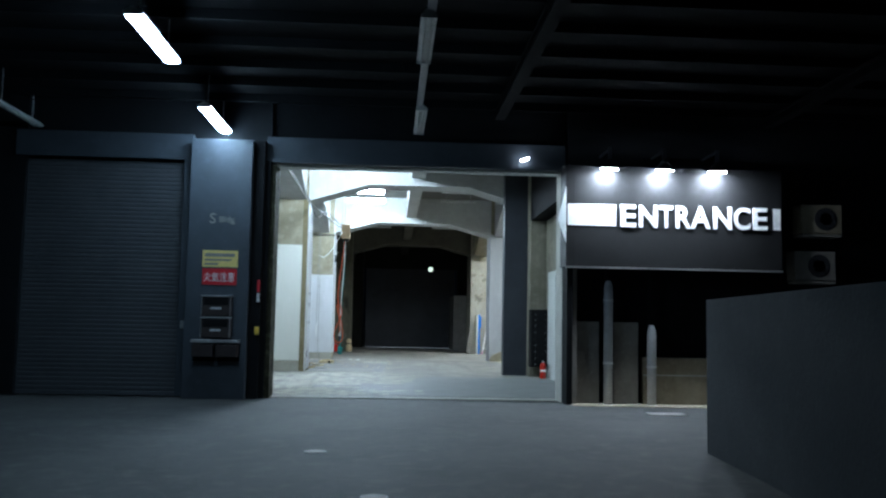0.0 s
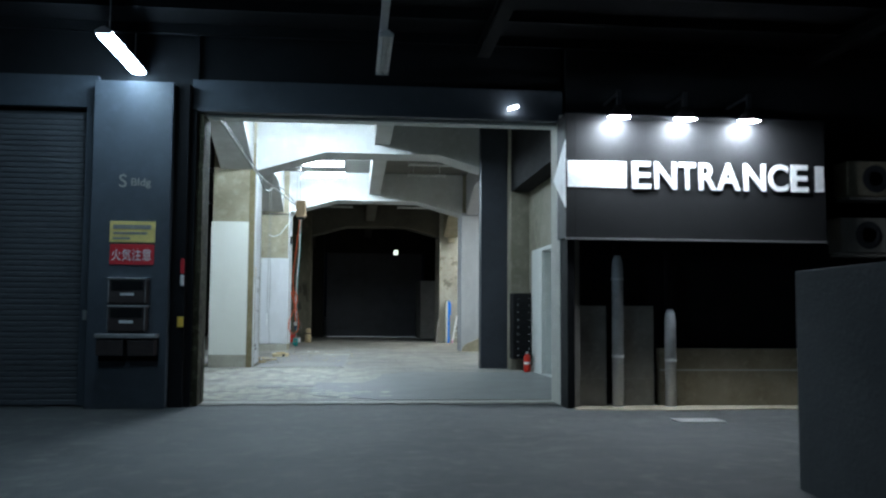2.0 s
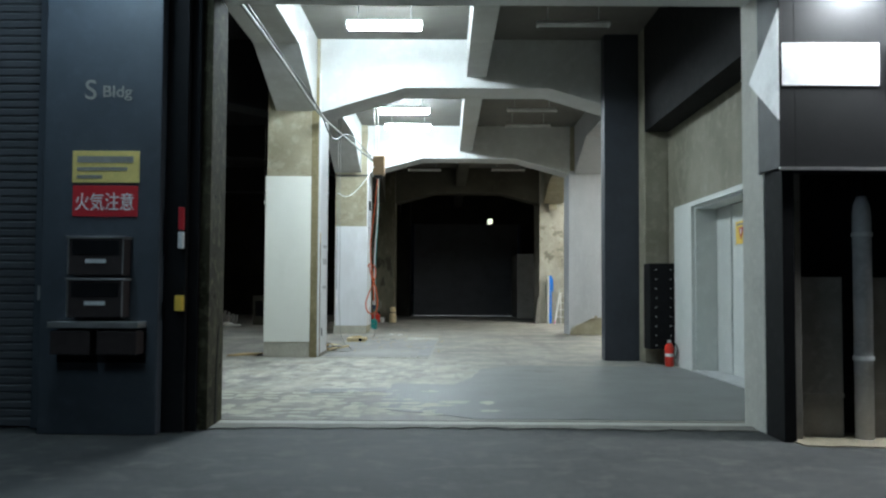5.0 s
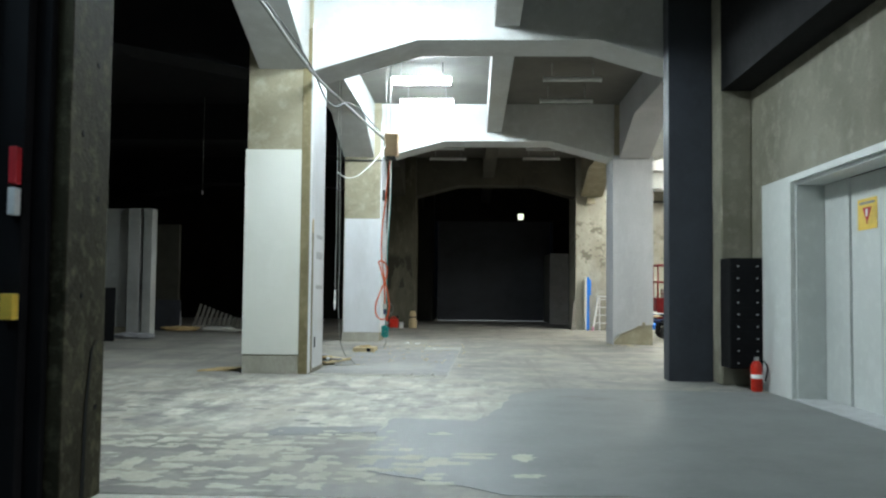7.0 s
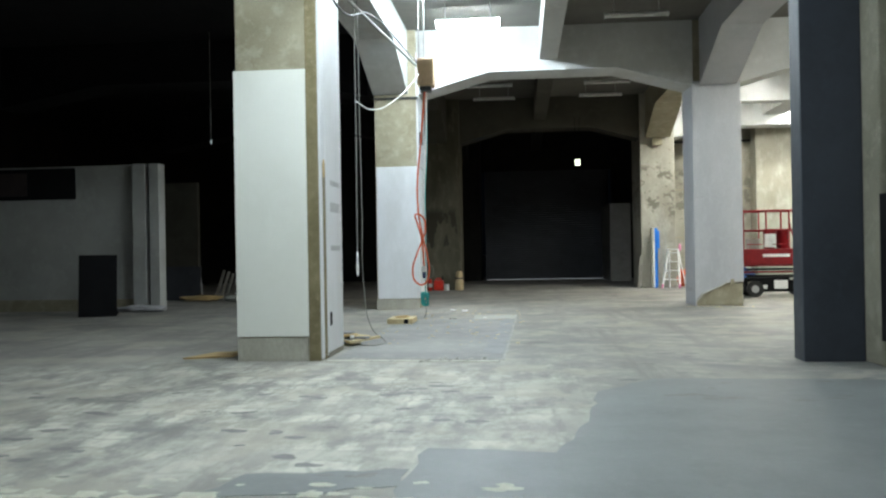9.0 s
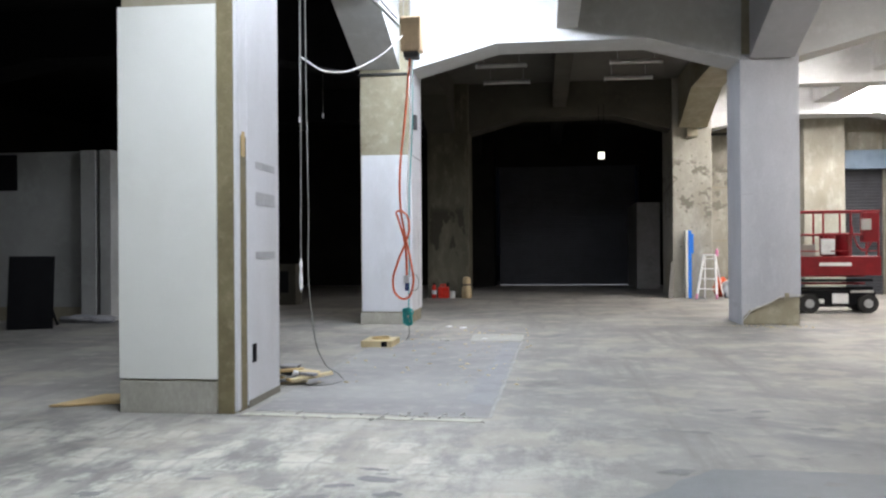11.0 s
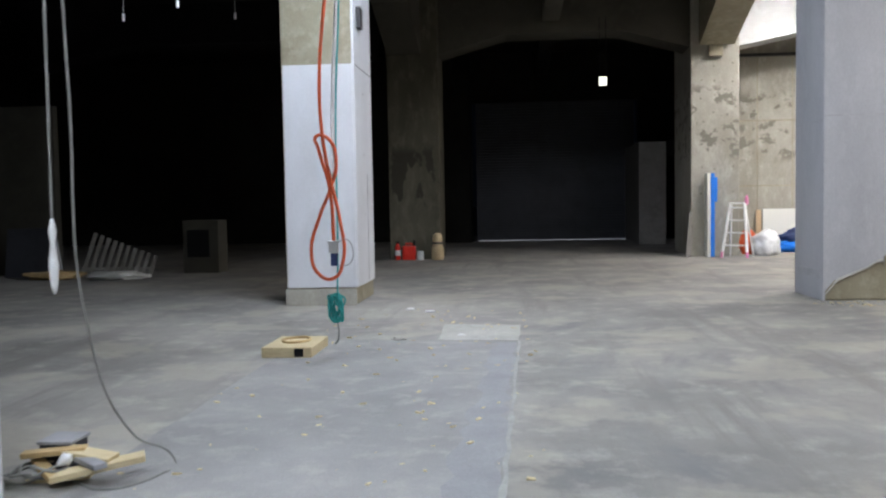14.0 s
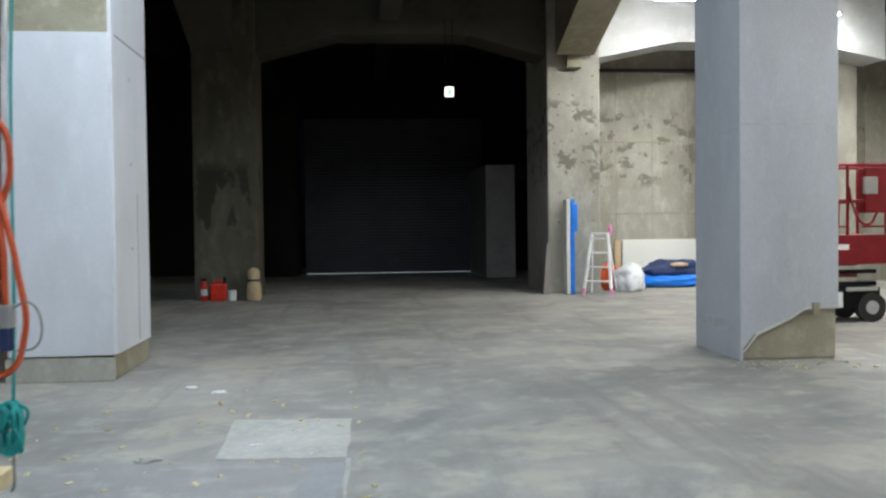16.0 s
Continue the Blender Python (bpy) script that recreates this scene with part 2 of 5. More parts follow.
def floor_material():
    m = surface("worn_concrete_floor", (0.34, 0.322, 0.285), (0.15, 0.146, 0.138), (0.43, 0.41, 0.355), scale=0.55, grain=70, rough=0.7, bump=0.2, amount=1.0)
    nt = m.node_tree
    n, l = nt.nodes, nt.links
    b = n["Principled BSDF"]
    old = b.inputs["Base Color"].links[0].from_socket
    geo = n.new("ShaderNodeNewGeometry")
    # tyre sweeps: streaks bent round the corner where vehicles turn from the lift into the aisle
    off = n.new("ShaderNodeVectorMath")
    off.operation = "SUBTRACT"
    off.inputs[1].default_value = (5.4, 30.6, 0)
    l.new(geo.outputs["Position"], off.inputs[0])
    near = n.new("ShaderNodeVectorMath")
    near.operation = "LENGTH"
    l.new(off.outputs[0], near.inputs[0])
    flat = n.new("ShaderNodeSeparateXYZ")
    l.new(off.outputs[0], flat.inputs[0])
    angle = n.new("ShaderNodeMath")
    angle.operation = "ARCTAN2"
    l.new(flat.outputs["Y"], angle.inputs[0])
    minus_x = n.new("ShaderNodeMath")
    minus_x.operation = "MULTIPLY"
    minus_x.inputs[1].default_value = -1.0
    l.new(flat.outputs["X"], minus_x.inputs[0])
    l.new(minus_x.outputs[0], angle.inputs[1])
    polar = n.new("ShaderNodeCombineXYZ")
    l.new(near.outputs["Value"], polar.inputs[0])
    l.new(angle.outputs[0], polar.inputs[1])
    w = n.new("ShaderNodeTexNoise")
    w.inputs["Scale"].default_value, w.inputs["Detail"].default_value, w.inputs["Roughness"].default_value = 1.9, 7, 0.68
    l.new(polar.outputs[0], w.inputs["Vector"])
    track = n.new("ShaderNodeMapRange")
    track.inputs["From Min"].default_value, track.inputs["From Max"].default_value = 0.47, 0.62
    l.new(w.outputs[0], track.inputs["Value"])
    k = n.new("ShaderNodeTexNoise")
    k.inputs["Scale"].default_value, k.inputs["Detail"].default_value = 0.75, 5
    l.new(geo.outputs["Position"], k.inputs["Vector"])
    kk = n.new("ShaderNodeMapRange")
    kk.inputs["From Min"].default_value, kk.inputs["From Max"].default_value, kk.inputs["To Max"].default_value = 0.36, 0.62, 0.85
    l.new(k.outputs[0], kk.inputs["Value"])
    mul = n.new("ShaderNodeMath")
    mul.operation = "MULTIPLY"
    turn_zone = n.new("ShaderNodeMapRange")
    turn_zone.inputs["From Min"].default_value, turn_zone.inputs["From Max"].default_value = 8.0, 5.5
    l.new(near.outputs["Value"], turn_zone.inputs["Value"])
    fade = n.new("ShaderNodeMath")
    fade.operation = "MULTIPLY"
    l.new(turn_zone.outputs[0], fade.inputs[0])
    l.new(kk.outputs[0], fade.inputs[1])
    l.new(track.outputs[0], mul.inputs[0])
    l.new(fade.outputs[0], mul.inputs[1])
    x = n.new("ShaderNodeMix")
    x.data_type = "RGBA"
    l.new(mul.outputs[0], x.inputs["Factor"])
    l.new(old, x.inputs[6])
    x.inputs[7].default_value = (0.165, 0.165, 0.165, 1)
    # worn white paint before the gateway
    sep = n.new("ShaderNodeSeparateXYZ")
    l.new(geo.outputs["Position"], sep.inputs[0])

    def edge(src, lo, hi):
        e = n.new("ShaderNodeMapRange")
        e.interpolation_type = "SMOOTHSTEP"
        e.inputs["From Min"].default_value, e.inputs["From Max"].default_value = lo, hi
        l.new(src, e.inputs["Value"])
        return e.outputs[0]

    def times(a, c):
        q = n.new("ShaderNodeMath")
        q.operation = "MULTIPLY"
        l.new(a, q.inputs[0])
        l.new(c, q.inputs[1])
        return q.outputs[0]

    ms = n.new("ShaderNodeMapping")
    ms.inputs["Scale"].default_value, ms.inputs["Rotation"].default_value = (1.7, 0.14, 1), (0, 0, 0.06)
    l.new(geo.outputs["Position"], ms.inputs["Vector"])
    sn = n.new("ShaderNodeTexNoise")
    sn.inputs["Scale"].default_value, sn.inputs["Detail"].default_value, sn.inputs["Roughness"].default_value = 1.1, 8, 0.7
    l.new(ms.outputs[0], sn.inputs["Vector"])
    sm = n.new("ShaderNodeMath")
    sm.operation = "MULTIPLY"
    sm.inputs[1].default_value = 0.85
    l.new(edge(sn.outputs[0], 0.5, 0.68), sm.inputs[0])
    z = n.new("ShaderNodeMix")
    z.data_type = "RGBA"
    l.new(sm.outputs[0], z.inputs["Factor"])
    l.new(x.outputs[2], z.inputs[6])
    z.inputs[7].default_value = (0.19, 0.18, 0.165, 1)
    mp2 = n.new("ShaderNodeMapping")
    mp2.inputs["Scale"].default_value = (2.0, 0.9, 1)
    l.new(geo.outputs["Position"], mp2.inputs["Vector"])
    pn = n.new("ShaderNodeTexNoise")
    pn.inputs["Scale"].default_value, pn.inputs["Detail"].default_value, pn.inputs["Roughness"].default_value = 1.3, 9, 0.72
    l.new(mp2.outputs[0], pn.inputs["Vector"])
    # square glue marks of lifted tiles, uneven from mark to mark
    warp = n.new("ShaderNodeTexNoise")
    warp.inputs["Scale"].default_value, warp.inputs["Detail"].default_value = 2.6, 4
    l.new(geo.outputs["Position"], warp.inputs["Vector"])
    bend = n.new("ShaderNodeVectorMath")
    bend.operation = "MULTIPLY_ADD"
    bend.inputs[1].default_value = (0.32, 0.32, 0)
    l.new(warp.outputs["Color"], bend.inputs[0])
    l.new(geo.outputs["Position"], bend.inputs[2])
    bk = n.new("ShaderNodeTexBrick")
    bk.offset = 0.0
    bk.inputs["Scale"].default_value, bk.inputs["Brick Width"].default_value, bk.inputs["Row Height"].default_value = 1.0, 0.33, 0.33
    bk.inputs["Mortar Size"].default_value, bk.inputs["Mortar Smooth"].default_value = 0.03, 0.9
    bk.inputs["Color1"].default_value, bk.inputs["Color2"].default_value, bk.inputs["Mortar"].default_value = (1, 1, 1, 1), (0.45, 0.45, 0.45, 1), (0.4, 0.4, 0.4, 1)
    l.new(bend.outputs[0], bk.inputs["Vector"])
    mask = times(times(edge(pn.outputs[0], 0.4, 0.62), times(edge(sep.outputs["Y"], 27.2, 25.0), edge(sep.outputs["Y"], 19.9, 20.7))), times(edge(sep.outputs["X"], 2.2, -0.2), bk.outputs["Color"]))
    y = n.new("ShaderNodeMix")
    y.data_type = "RGBA"
    l.new(mask, y.inputs["Factor"])
    l.new(z.outputs[2], y.inputs[6])
    y.inputs[7].default_value = (0.55, 0.535, 0.455, 1)
    tn = n.new("ShaderNodeTexNoise")
    tn.inputs["Scale"].default_value, tn.inputs["Detail"].default_value, tn.inputs["Roughness"].default_value = 0.85, 9, 0.62
    l.new(geo.outputs["Position"], tn.inputs["Vector"])
    part_tan = n.new("ShaderNodeMath")
    part_tan.operation = "MULTIPLY"
    part_tan.inputs[1].default_value = 0.42
    l.new(edge(tn.outputs[0], 0.52, 0.6), part_tan.inputs[0])
    tan = n.new("ShaderNodeMix")
    tan.data_type = "RGBA"
    l.new(part_tan.outputs[0], tan.inputs["Factor"])
    l.new(y.outputs[2], tan.inputs[6])
    tan.inputs[7].default_value = (0.4, 0.365, 0.295, 1)
    l.new(tan.outputs[2], b.inputs["Base Color"])
    return m


FLOOR = floor_material()


# ---- mesh helpers ----
def box(bm, x0, x1, y0, y1, z0, z1, bevel=0.0):
    r = bmesh.ops.create_cube(bm, size=1, matrix=Matrix.LocRotScale(((x0 + x1) / 2, (y0 + y1) / 2, (z0 + z1) / 2), None, (abs(x1 - x0), abs(y1 - y0), abs(z1 - z0))))
    if bevel:
        edges = list({e for v in r["verts"] for e in v.link_edges})
        bmesh.ops.bevel(bm, geom=edges, offset=bevel, segments=2, affect="EDGES", profile=0.6)


def boxed(*spans, bevel=0.0):
    bm = bmesh.new()
    for s in spans:
        box(bm, *s, bevel=bevel)
    return bm


def tube(bm, a, b, r, seg=12, r2=None):
    a, b = Vector(a), Vector(b)
    d = b - a
    m = Matrix.Translation((a + b) / 2) @ d.to_track_quat("Z", "Y").to_matrix().to_4x4()
    bmesh.ops.create_cone(bm, cap_ends=True, segments=seg, radius1=r, radius2=r if r2 is None else r2, depth=d.length, matrix=m)


def tubed(*spans, seg=12):
    bm = bmesh.new()
    for s in spans:
        tube(bm, *s, seg=seg)
    return bm


def prism(points, axis, lo, hi):
    """A closed outline pushed along an axis: x takes (y, z), y takes (x, z), z takes (x, y)."""
    bm = bmesh.new()
    put = {"x": lambda p, h: (h, p[0], p[1]), "y": lambda p, h: (p[0], h, p[1]), "z": lambda p, h: (p[0], p[1], h)}[axis]
    a = [bm.verts.new(put(p, lo)) for p in points]
    b = [bm.verts.new(put(p, hi)) for p in points]
    bm.faces.new(a)
    bm.faces.new(list(reversed(b)))
    for i in range(len(a)):
        j = (i + 1) % len(a)
        bm.faces.new((a[i], b[i], b[j], a[j]))
    bmesh.ops.recalc_face_normals(bm, faces=bm.faces)
    return bm


def lathe(profile, seg=20):
    """A turned shape round z from (radius, height) pairs."""
    bm = bmesh.new()
    rings = [[bm.verts.new((r * math.cos(2 * math.pi * i / seg), r * math.sin(2 * math.pi * i / seg), z)) for i in range(seg)] for r, z in profile]
    for p, q in zip(rings, rings[1:]):
        for i in range(seg):
            j = (i + 1) % seg
            bm.faces.new((p[i], p[j], q[j], q[i]))
    bm.faces.new(list(reversed(rings[0])))
    bm.faces.new(rings[-1])
    return bm


def mesh_of(name, bm, material):
    me = bpy.data.meshes.new(name)
    bm.to_mesh(me)
    bm.free()
    me.materials.append(material)
    return me


def part(name, bm, material, parent, label="", smooth=False):
    ob = new(name, mesh_of(name, bm, material))
    if smooth:
        ob.data.shade_smooth()
    ob.parent = parent
    if label:
        tagged(ob, label)
    return ob


def thing(name, place, label, category, group="", turn=0.0):
    ob = new(name)
    ob.empty_display_size = 0.1
    ob.matrix_basis = pose(*place, 0, 0, turn)
    return tagged(ob, label, category, group)


def solid(name, bm, material, label, category, kind="", group="", smooth=False):
    ob = new(name, mesh_of(name, bm, material))
    if smooth:
        ob.data.shade_smooth()
    return tagged(ob, label, category, group, kind)


def structure(name, bm, material, label, category):
    return solid(name, bm, material, label, category, "structure")


def cord_mesh(name, points, radius, material, cyclic=False):
    cu = bpy.data.curves.new(name, "CURVE")
    cu.dimensions, cu.bevel_depth, cu.bevel_resolution, cu.resolution_u = "3D", radius, 2, 10
    sp = cu.splines.new("BEZIER")
    sp.bezier_points.add(len(points) - 1)
    for p, c in zip(sp.bezier_points, points):
        p.co = c
        p.handle_left_type = p.handle_right_type = "AUTO"
    sp.use_cyclic_u = cyclic
    tmp = bpy.data.objects.new(name, cu)
    scene.collection.objects.link(tmp)
    me = bpy.data.meshes.new_from_object(tmp.evaluated_get(bpy.context.evaluated_depsgraph_get()))
    bpy.data.objects.remove(tmp)
    me.materials.clear()
    me.materials.append(material)
    me.shade_smooth()
    return me


def cord(name, points, radius, material, label, category="cable", parent=None, cyclic=False):
    ob = new(name, cord_mesh(name, points, radius, material, cyclic))
    if parent:
        ob.parent = parent
        return tagged(ob, label)
    return tagged(ob, label, category)


def lettering(name, text, x0, x1, z0, z1, y, material, parent, depth=0.01, fat=0.022):
    """Writing on a wall that faces -y, stretched to its measured box."""
    cu = bpy.data.curves.new(name, "FONT")
    cu.body, cu.extrude, cu.offset = text, 0.01, fat
    tmp = bpy.data.objects.new(name, cu)
    scene.collection.objects.link(tmp)
    me = bpy.data.meshes.new_from_object(tmp.evaluated_get(bpy.context.evaluated_depsgraph_get()))
    bpy.data.objects.remove(tmp)
    co = np.array([v.co[:] for v in me.vertices])
    lo, hi = co.min(0), co.max(0)
    for v in me.vertices:
        u, w, d = v.co
        v.co = (x0 + (u - lo[0]) / (hi[0] - lo[0]) * (x1 - x0), y - depth * (d - lo[2]) / (hi[2] - lo[2]), z0 + (w - lo[1]) / (hi[1] - lo[1]) * (z1 - z0))
    me.materials.clear()
    me.materials.append(material)
    ob = new(name, me)
    ob.parent = parent
    return ob


def ragged(points, step=0.12, jitter=0.05, seed=1):
    """An outline with its sides broken up unevenly."""
    rng = random.Random(seed)
    out = []
    for a, b in zip(points, points[1:] + points[:1]):
        a, b = Vector(a), Vector(b)
        k = max(1, int((b - a).length / step))
        side = Vector((-(b - a).y, (b - a).x)).normalized()
        for i in range(k):
            p = a.lerp(b, i / k) + side * (rng.uniform(-jitter, jitter) if i else 0)
            out.append((p.x, p.y))
    return out


# ---- ground, floor, ceilings ----
structure("ground", boxed((-250, 250, -250, 250, -0.4, -0.02)), ASPHALT, "dark worn asphalt yard before the building", "ground")
structure("floor", boxed((-18, 14, 17.62, 60, -0.25, 0)), FLOOR, "worn stained concrete floor with tyre sweeps", "floor")
structure("threshold", boxed((-1.9, 4.0, 17.4, 17.62, -0.2, -0.002), bevel=0.02), PALE_SLAB, "pale cement sill across the gateway", "threshold")
structure("ceiling", boxed((-3.0, 14, 17.4, 47.5, 6.75, 7.1)), SOFFIT, "bare concrete ceiling slab between beams", "ceiling")
# Side bay ceiling is split off and blackened in place of shade.
structure("ceiling_dark_bay", boxed((-18, -3.0, 17.4, 60, 6.75, 7.1)), BLACK, "ceiling of the dark bay, blackened in colour for its shade", "ceiling")
# Far ceiling carries its shade in a darker copy of the slab's colour.
structure("ceiling_far", boxed((-3.0, 14, 47.5, 60, 6.75, 7.1)), FAR_SHADE, "ceiling at the aisle's end, darkened in colour for its shade", "ceiling")
structure("canopy_ceiling", boxed((-14, 16, -14, 17.0, 5.85, 6.0)), BLACK, "black corrugated canopy over the yard", "ceiling")


def purlin(y):
    bm = boxed((-14, 16, y - 0.04, y + 0.04, 5.7, 5.85), (-14, 16, y - 0.04, y + 0.05, 5.7, 5.712))
    return structure("canopy_purlin", bm, FRONT_DARK, "dark steel purlin under the canopy", "purlin")


for k in range(20):
    purlin(16.6 - 1.15 * k)
for x in (-7.8, 2.6, 8.0):
    structure("canopy_beam", boxed((x - 0.1, x + 0.1, -14, 16.6, 5.5, 5.52), (x - 0.1, x + 0.1, -14, 16.6, 5.68, 5.7), (x - 0.01, x + 0.01, -14, 16.6, 5.52, 5.68)), BLACK, "dark steel beam of the canopy", "beam")

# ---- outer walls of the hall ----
structure("wall_west", boxed((-18.3, -18, 17.4, 60, -0.2, 6.75)), FAR_SHADE, "concrete wall closing the dark bay, darkened in colour for its shade", "wall")
structure("wall_east", boxed((14, 14.3, 17.4, 60, -0.2, 6.75)), CONCRETE_WALL, "bare concrete wall of the bright bay", "wall")
structure("wall_lift_shaft", boxed((5.62, 5.9, 17.62, 28.1, 0, 6.75)), FRONT_DARK, "dark wall of the lift shaft", "wall")
structure("wall_lift", prism([(17.62, 0), (20.7, 0), (20.7, 2.95), (23.65, 2.95), (23.65, 0), (28.4, 0), (28.4, 6.75), (17.62, 6.75)], "x", 5.12, 5.6), LIFT_WALL, "bare stained concrete wall round the goods lift", "wall")
structure("wall_lift_back", boxed((5.62, 14, 28.1, 28.4, 0, 6.75)), CONCRETE_WALL, "bare concrete wall closing the bright bay", "wall")
structure("wall_north_left", boxed((-18, -1.25, 55.6, 55.9, 0, 6.75), (-1.25, 4.7, 55.6, 55.9, 5.0, 6.75), (4.7, 14, 55.6, 55.9, 0, 6.75)), FAR_SHADE, "concrete end wall round the far shutter, darkened in colour for its shade", "wall")
structure("wall_bright_bay", boxed((5.9, 14, 48.0, 48.3, 0, 6.75)), MORTAR, "pale formwork-marked concrete wall with dark stains", "wall")
# Front walls have the night's darkness put into their colour.
structure("facade_wall", boxed((-18, -6.6, 17.0, 17.4, -0.2, 5.85)), FRONT_DARK, "front wall beyond the shutter, coloured near black as unlit", "wall")
structure("facade_wall", boxed((-6.6, -1.9, 17.1, 17.4, 4.62, 5.85)), FRONT_DARK, "front wall over the shutter, coloured near black as unlit", "wall")
structure("facade_wall", boxed((-3.5, -1.9, 17.1, 17.4, 0, 4.62)), FRONT_DARK, "front wall behind the pillar, coloured near black as unlit", "wall")
structure("facade_wall", boxed((-1.9, 4.0, 17.2, 17.42, 4.6, 6.75)), FRONT_DARK, "front wall over the gateway, coloured near black as unlit", "wall")
structure("facade_wall", boxed((4.05, 16, 17.05, 17.42, 0, 6.75)), FRONT_DARK, "front wall behind the sign, coloured near black as unlit", "wall")
structure("wall_south", boxed((-18, -1.9, 17.4, 17.62, 0, 6.75)), CONCRETE_DIM, "bare concrete inner face beside the gateway", "wall")
structure("wall_south_lift", boxed((4.05, 5.12, 17.42, 17.62, 0, 6.75)), CONCRETE, "bare concrete inner face by the lift", "wall")
structure("wall_south_lintel", boxed((-1.9, 4.05, 17.42, 17.62, 4.6, 6.75)), CONCRETE, "bare concrete over the gateway", "wall")
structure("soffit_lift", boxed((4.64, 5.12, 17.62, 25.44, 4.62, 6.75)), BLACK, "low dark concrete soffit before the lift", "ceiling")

# ---- columns and beams ----
def column(x0, x1, y0, y1, top, material, label):
    return structure("column", boxed((x0, x1, y0, y1, 0, top), bevel=0.03), material, label, "column")


L1 = column(-3.13, -2.03, 26.33, 27.62, 6.75, CONCRETE, "bare concrete column half clad in white board")
L2 = column(-2.93, -1.9, 36.08, 37.55, 6.75, CONCRETE, "concrete column painted white with a bare top")
L3 = column(-2.87, -1.56, 45.85, 47.2, 6.75, GRIMY_COLUMN, "bare stained concrete column, dimmed in colour for the dark")
L4 = column(-2.6, -1.25, 54.4, 55.6, 6.75, FAR_SHADE, "bare concrete column beside the far shutter")
R1 = column(4.633, 5.117, 25.45, 27.6, 6.75, LIFT_WALL, "pale concrete pier beside the goods lift")
R2 = column(4.67, 5.745, 36.22, 37.43, 6.75, CONCRETE, "grey-painted concrete column with a broken base")
R3 = column(4.72, 5.9, 45.98, 48.3, 6.75, GRIMY_WALL, "bare concrete column with tie holes and stains")
structure("column", boxed((3.92, 4.63, 25.93, 26.32, 0, 6.75), bevel=0.015), COLUMN_NAVY, "tall dark navy steel-clad column", "column")


def cross_beam(x0, x1, y0, y1, low, high, material):
    f = 0.27 * (x1 - x0)
    pts = [(x0, low), (x0 + f, high), (x1 - f, high), (x1, low), (x1, 6.75), (x0, 6.75)]
    return structure("cross_beam", prism(pts, "y", y0, y1), material, "haunched concrete beam across the aisle", "beam")


cross_beam(-2.03, 4.64, 26.36, 27.4, 5.17, 5.71, BEAM_PAINT)
cross_beam(-1.9, 4.67, 36.2, 37.25, 5.2, 5.69, BEAM_PAINT)
# Third beam is dimmed in colour for the unlit end.
cross_beam(-1.56, 4.72, 46.05, 47.1, 5.2, 5.66, CONCRETE_DIM)
# Side bay beams are black in colour, standing in for missing light.
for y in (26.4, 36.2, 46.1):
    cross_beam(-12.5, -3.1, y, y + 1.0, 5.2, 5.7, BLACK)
cross_beam(5.745, 12.6, 36.3, 37.3, 5.25, 5.75, BEAM_PAINT)
cross_beam(5.9, 12.6, 46.05, 47.0, 5.18, 5.55, BEAM_PAINT)
# Ridge lengths past the lamps get darker colours in place of shade.
for y0, y1, m in ((17.62, 26.36, BEAM_PAINT), (27.4, 36.2, BEAM_PAINT), (37.25, 46.05, CONCRETE_DIM), (47.1, 55.6, FAR_SHADE)):
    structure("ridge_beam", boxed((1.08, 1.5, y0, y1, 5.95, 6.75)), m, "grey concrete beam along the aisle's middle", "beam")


def edge_beam(x0, x1, y0, y1, low, high, material):
    f = 2.3
    pts = [(y0, low), (y0 + f, high), (y1 - f, high), (y1, low), (y1, 6.75), (y0, 6.75)]
    return structure("edge_beam", prism(pts, "x", x0, x1), material, "haunched concrete beam from column to column", "beam")


for x0, x1, m in ((-2.95, -2.1, BEAM_PAINT), (4.8, 5.65, GREY_PAINT)):
    edge_beam(x0, x1, 27.62, 36.08, 5.2, 6.0, m)
    # The left beam here is dimmed in colour, the right one is not.
    edge_beam(x0 + 0.1, x1 + 0.1, 37.55, 45.85, 5.2, 6.0, CONCRETE_DIM if x0 < 0 else CONCRETE)
edge_beam(-2.95, -2.1, 17.62, 26.33, 5.2, 6.0, BEAM_PAINT)
edge_beam(-2.8, -1.75, 47.2, 54.4, 5.2, 6.0, FAR_SHADE)
structure("bay_beam", boxed((8.9, 9.6, 28.4, 36.3, 5.9, 6.75), (8.9, 9.6, 37.3, 48, 5.9, 6.75)), BEAM_PAINT, "pale concrete beam along the bright bay", "beam")
structure("bay_beam", boxed((5.9, 12.6, 41.2, 41.7, 5.6, 6.75)), BEAM_PAINT, "pale concrete beam across the bright bay", "beam")
for x0, x1, y0 in ((8.95, 10.2, 47.2), (11.6, 12.5, 47.0)):
    column(x0, x1, y0, 48, 6.75, CONCRETE_WALL, "pale concrete pilaster in the bright bay")

# cladding of the columns
part("panel", boxed((-3.147, -2.19, 26.30, 26.335, 0.32, 3.8), bevel=0.004), WHITE_BOARD, L1, "white board with a clean face")
part("plinth", boxed((-3.145, -2.2, 26.305, 26.34, 0.0, 0.3), bevel=0.01), CONCRETE_WALL, L1, "rough concrete foot")
part("side_panel", boxed((-2.035, -2.005, 26.62, 27.6, 0.03, 6.0), bevel=0.004), WHITE_COOL, L1, "white-painted side with grey smears")
part("edge_strip", boxed((-2.04, -2.008, 26.34, 26.43, 0.02, 6.0), bevel=0.004), WHITE_COOL, L1, "narrow white strip")
part("corner_strip", boxed((-2.188, -2.036, 26.31, 26.335, 0.0, 5.9), bevel=0.006), OLIVE, L1, "brown glue-stained strip")
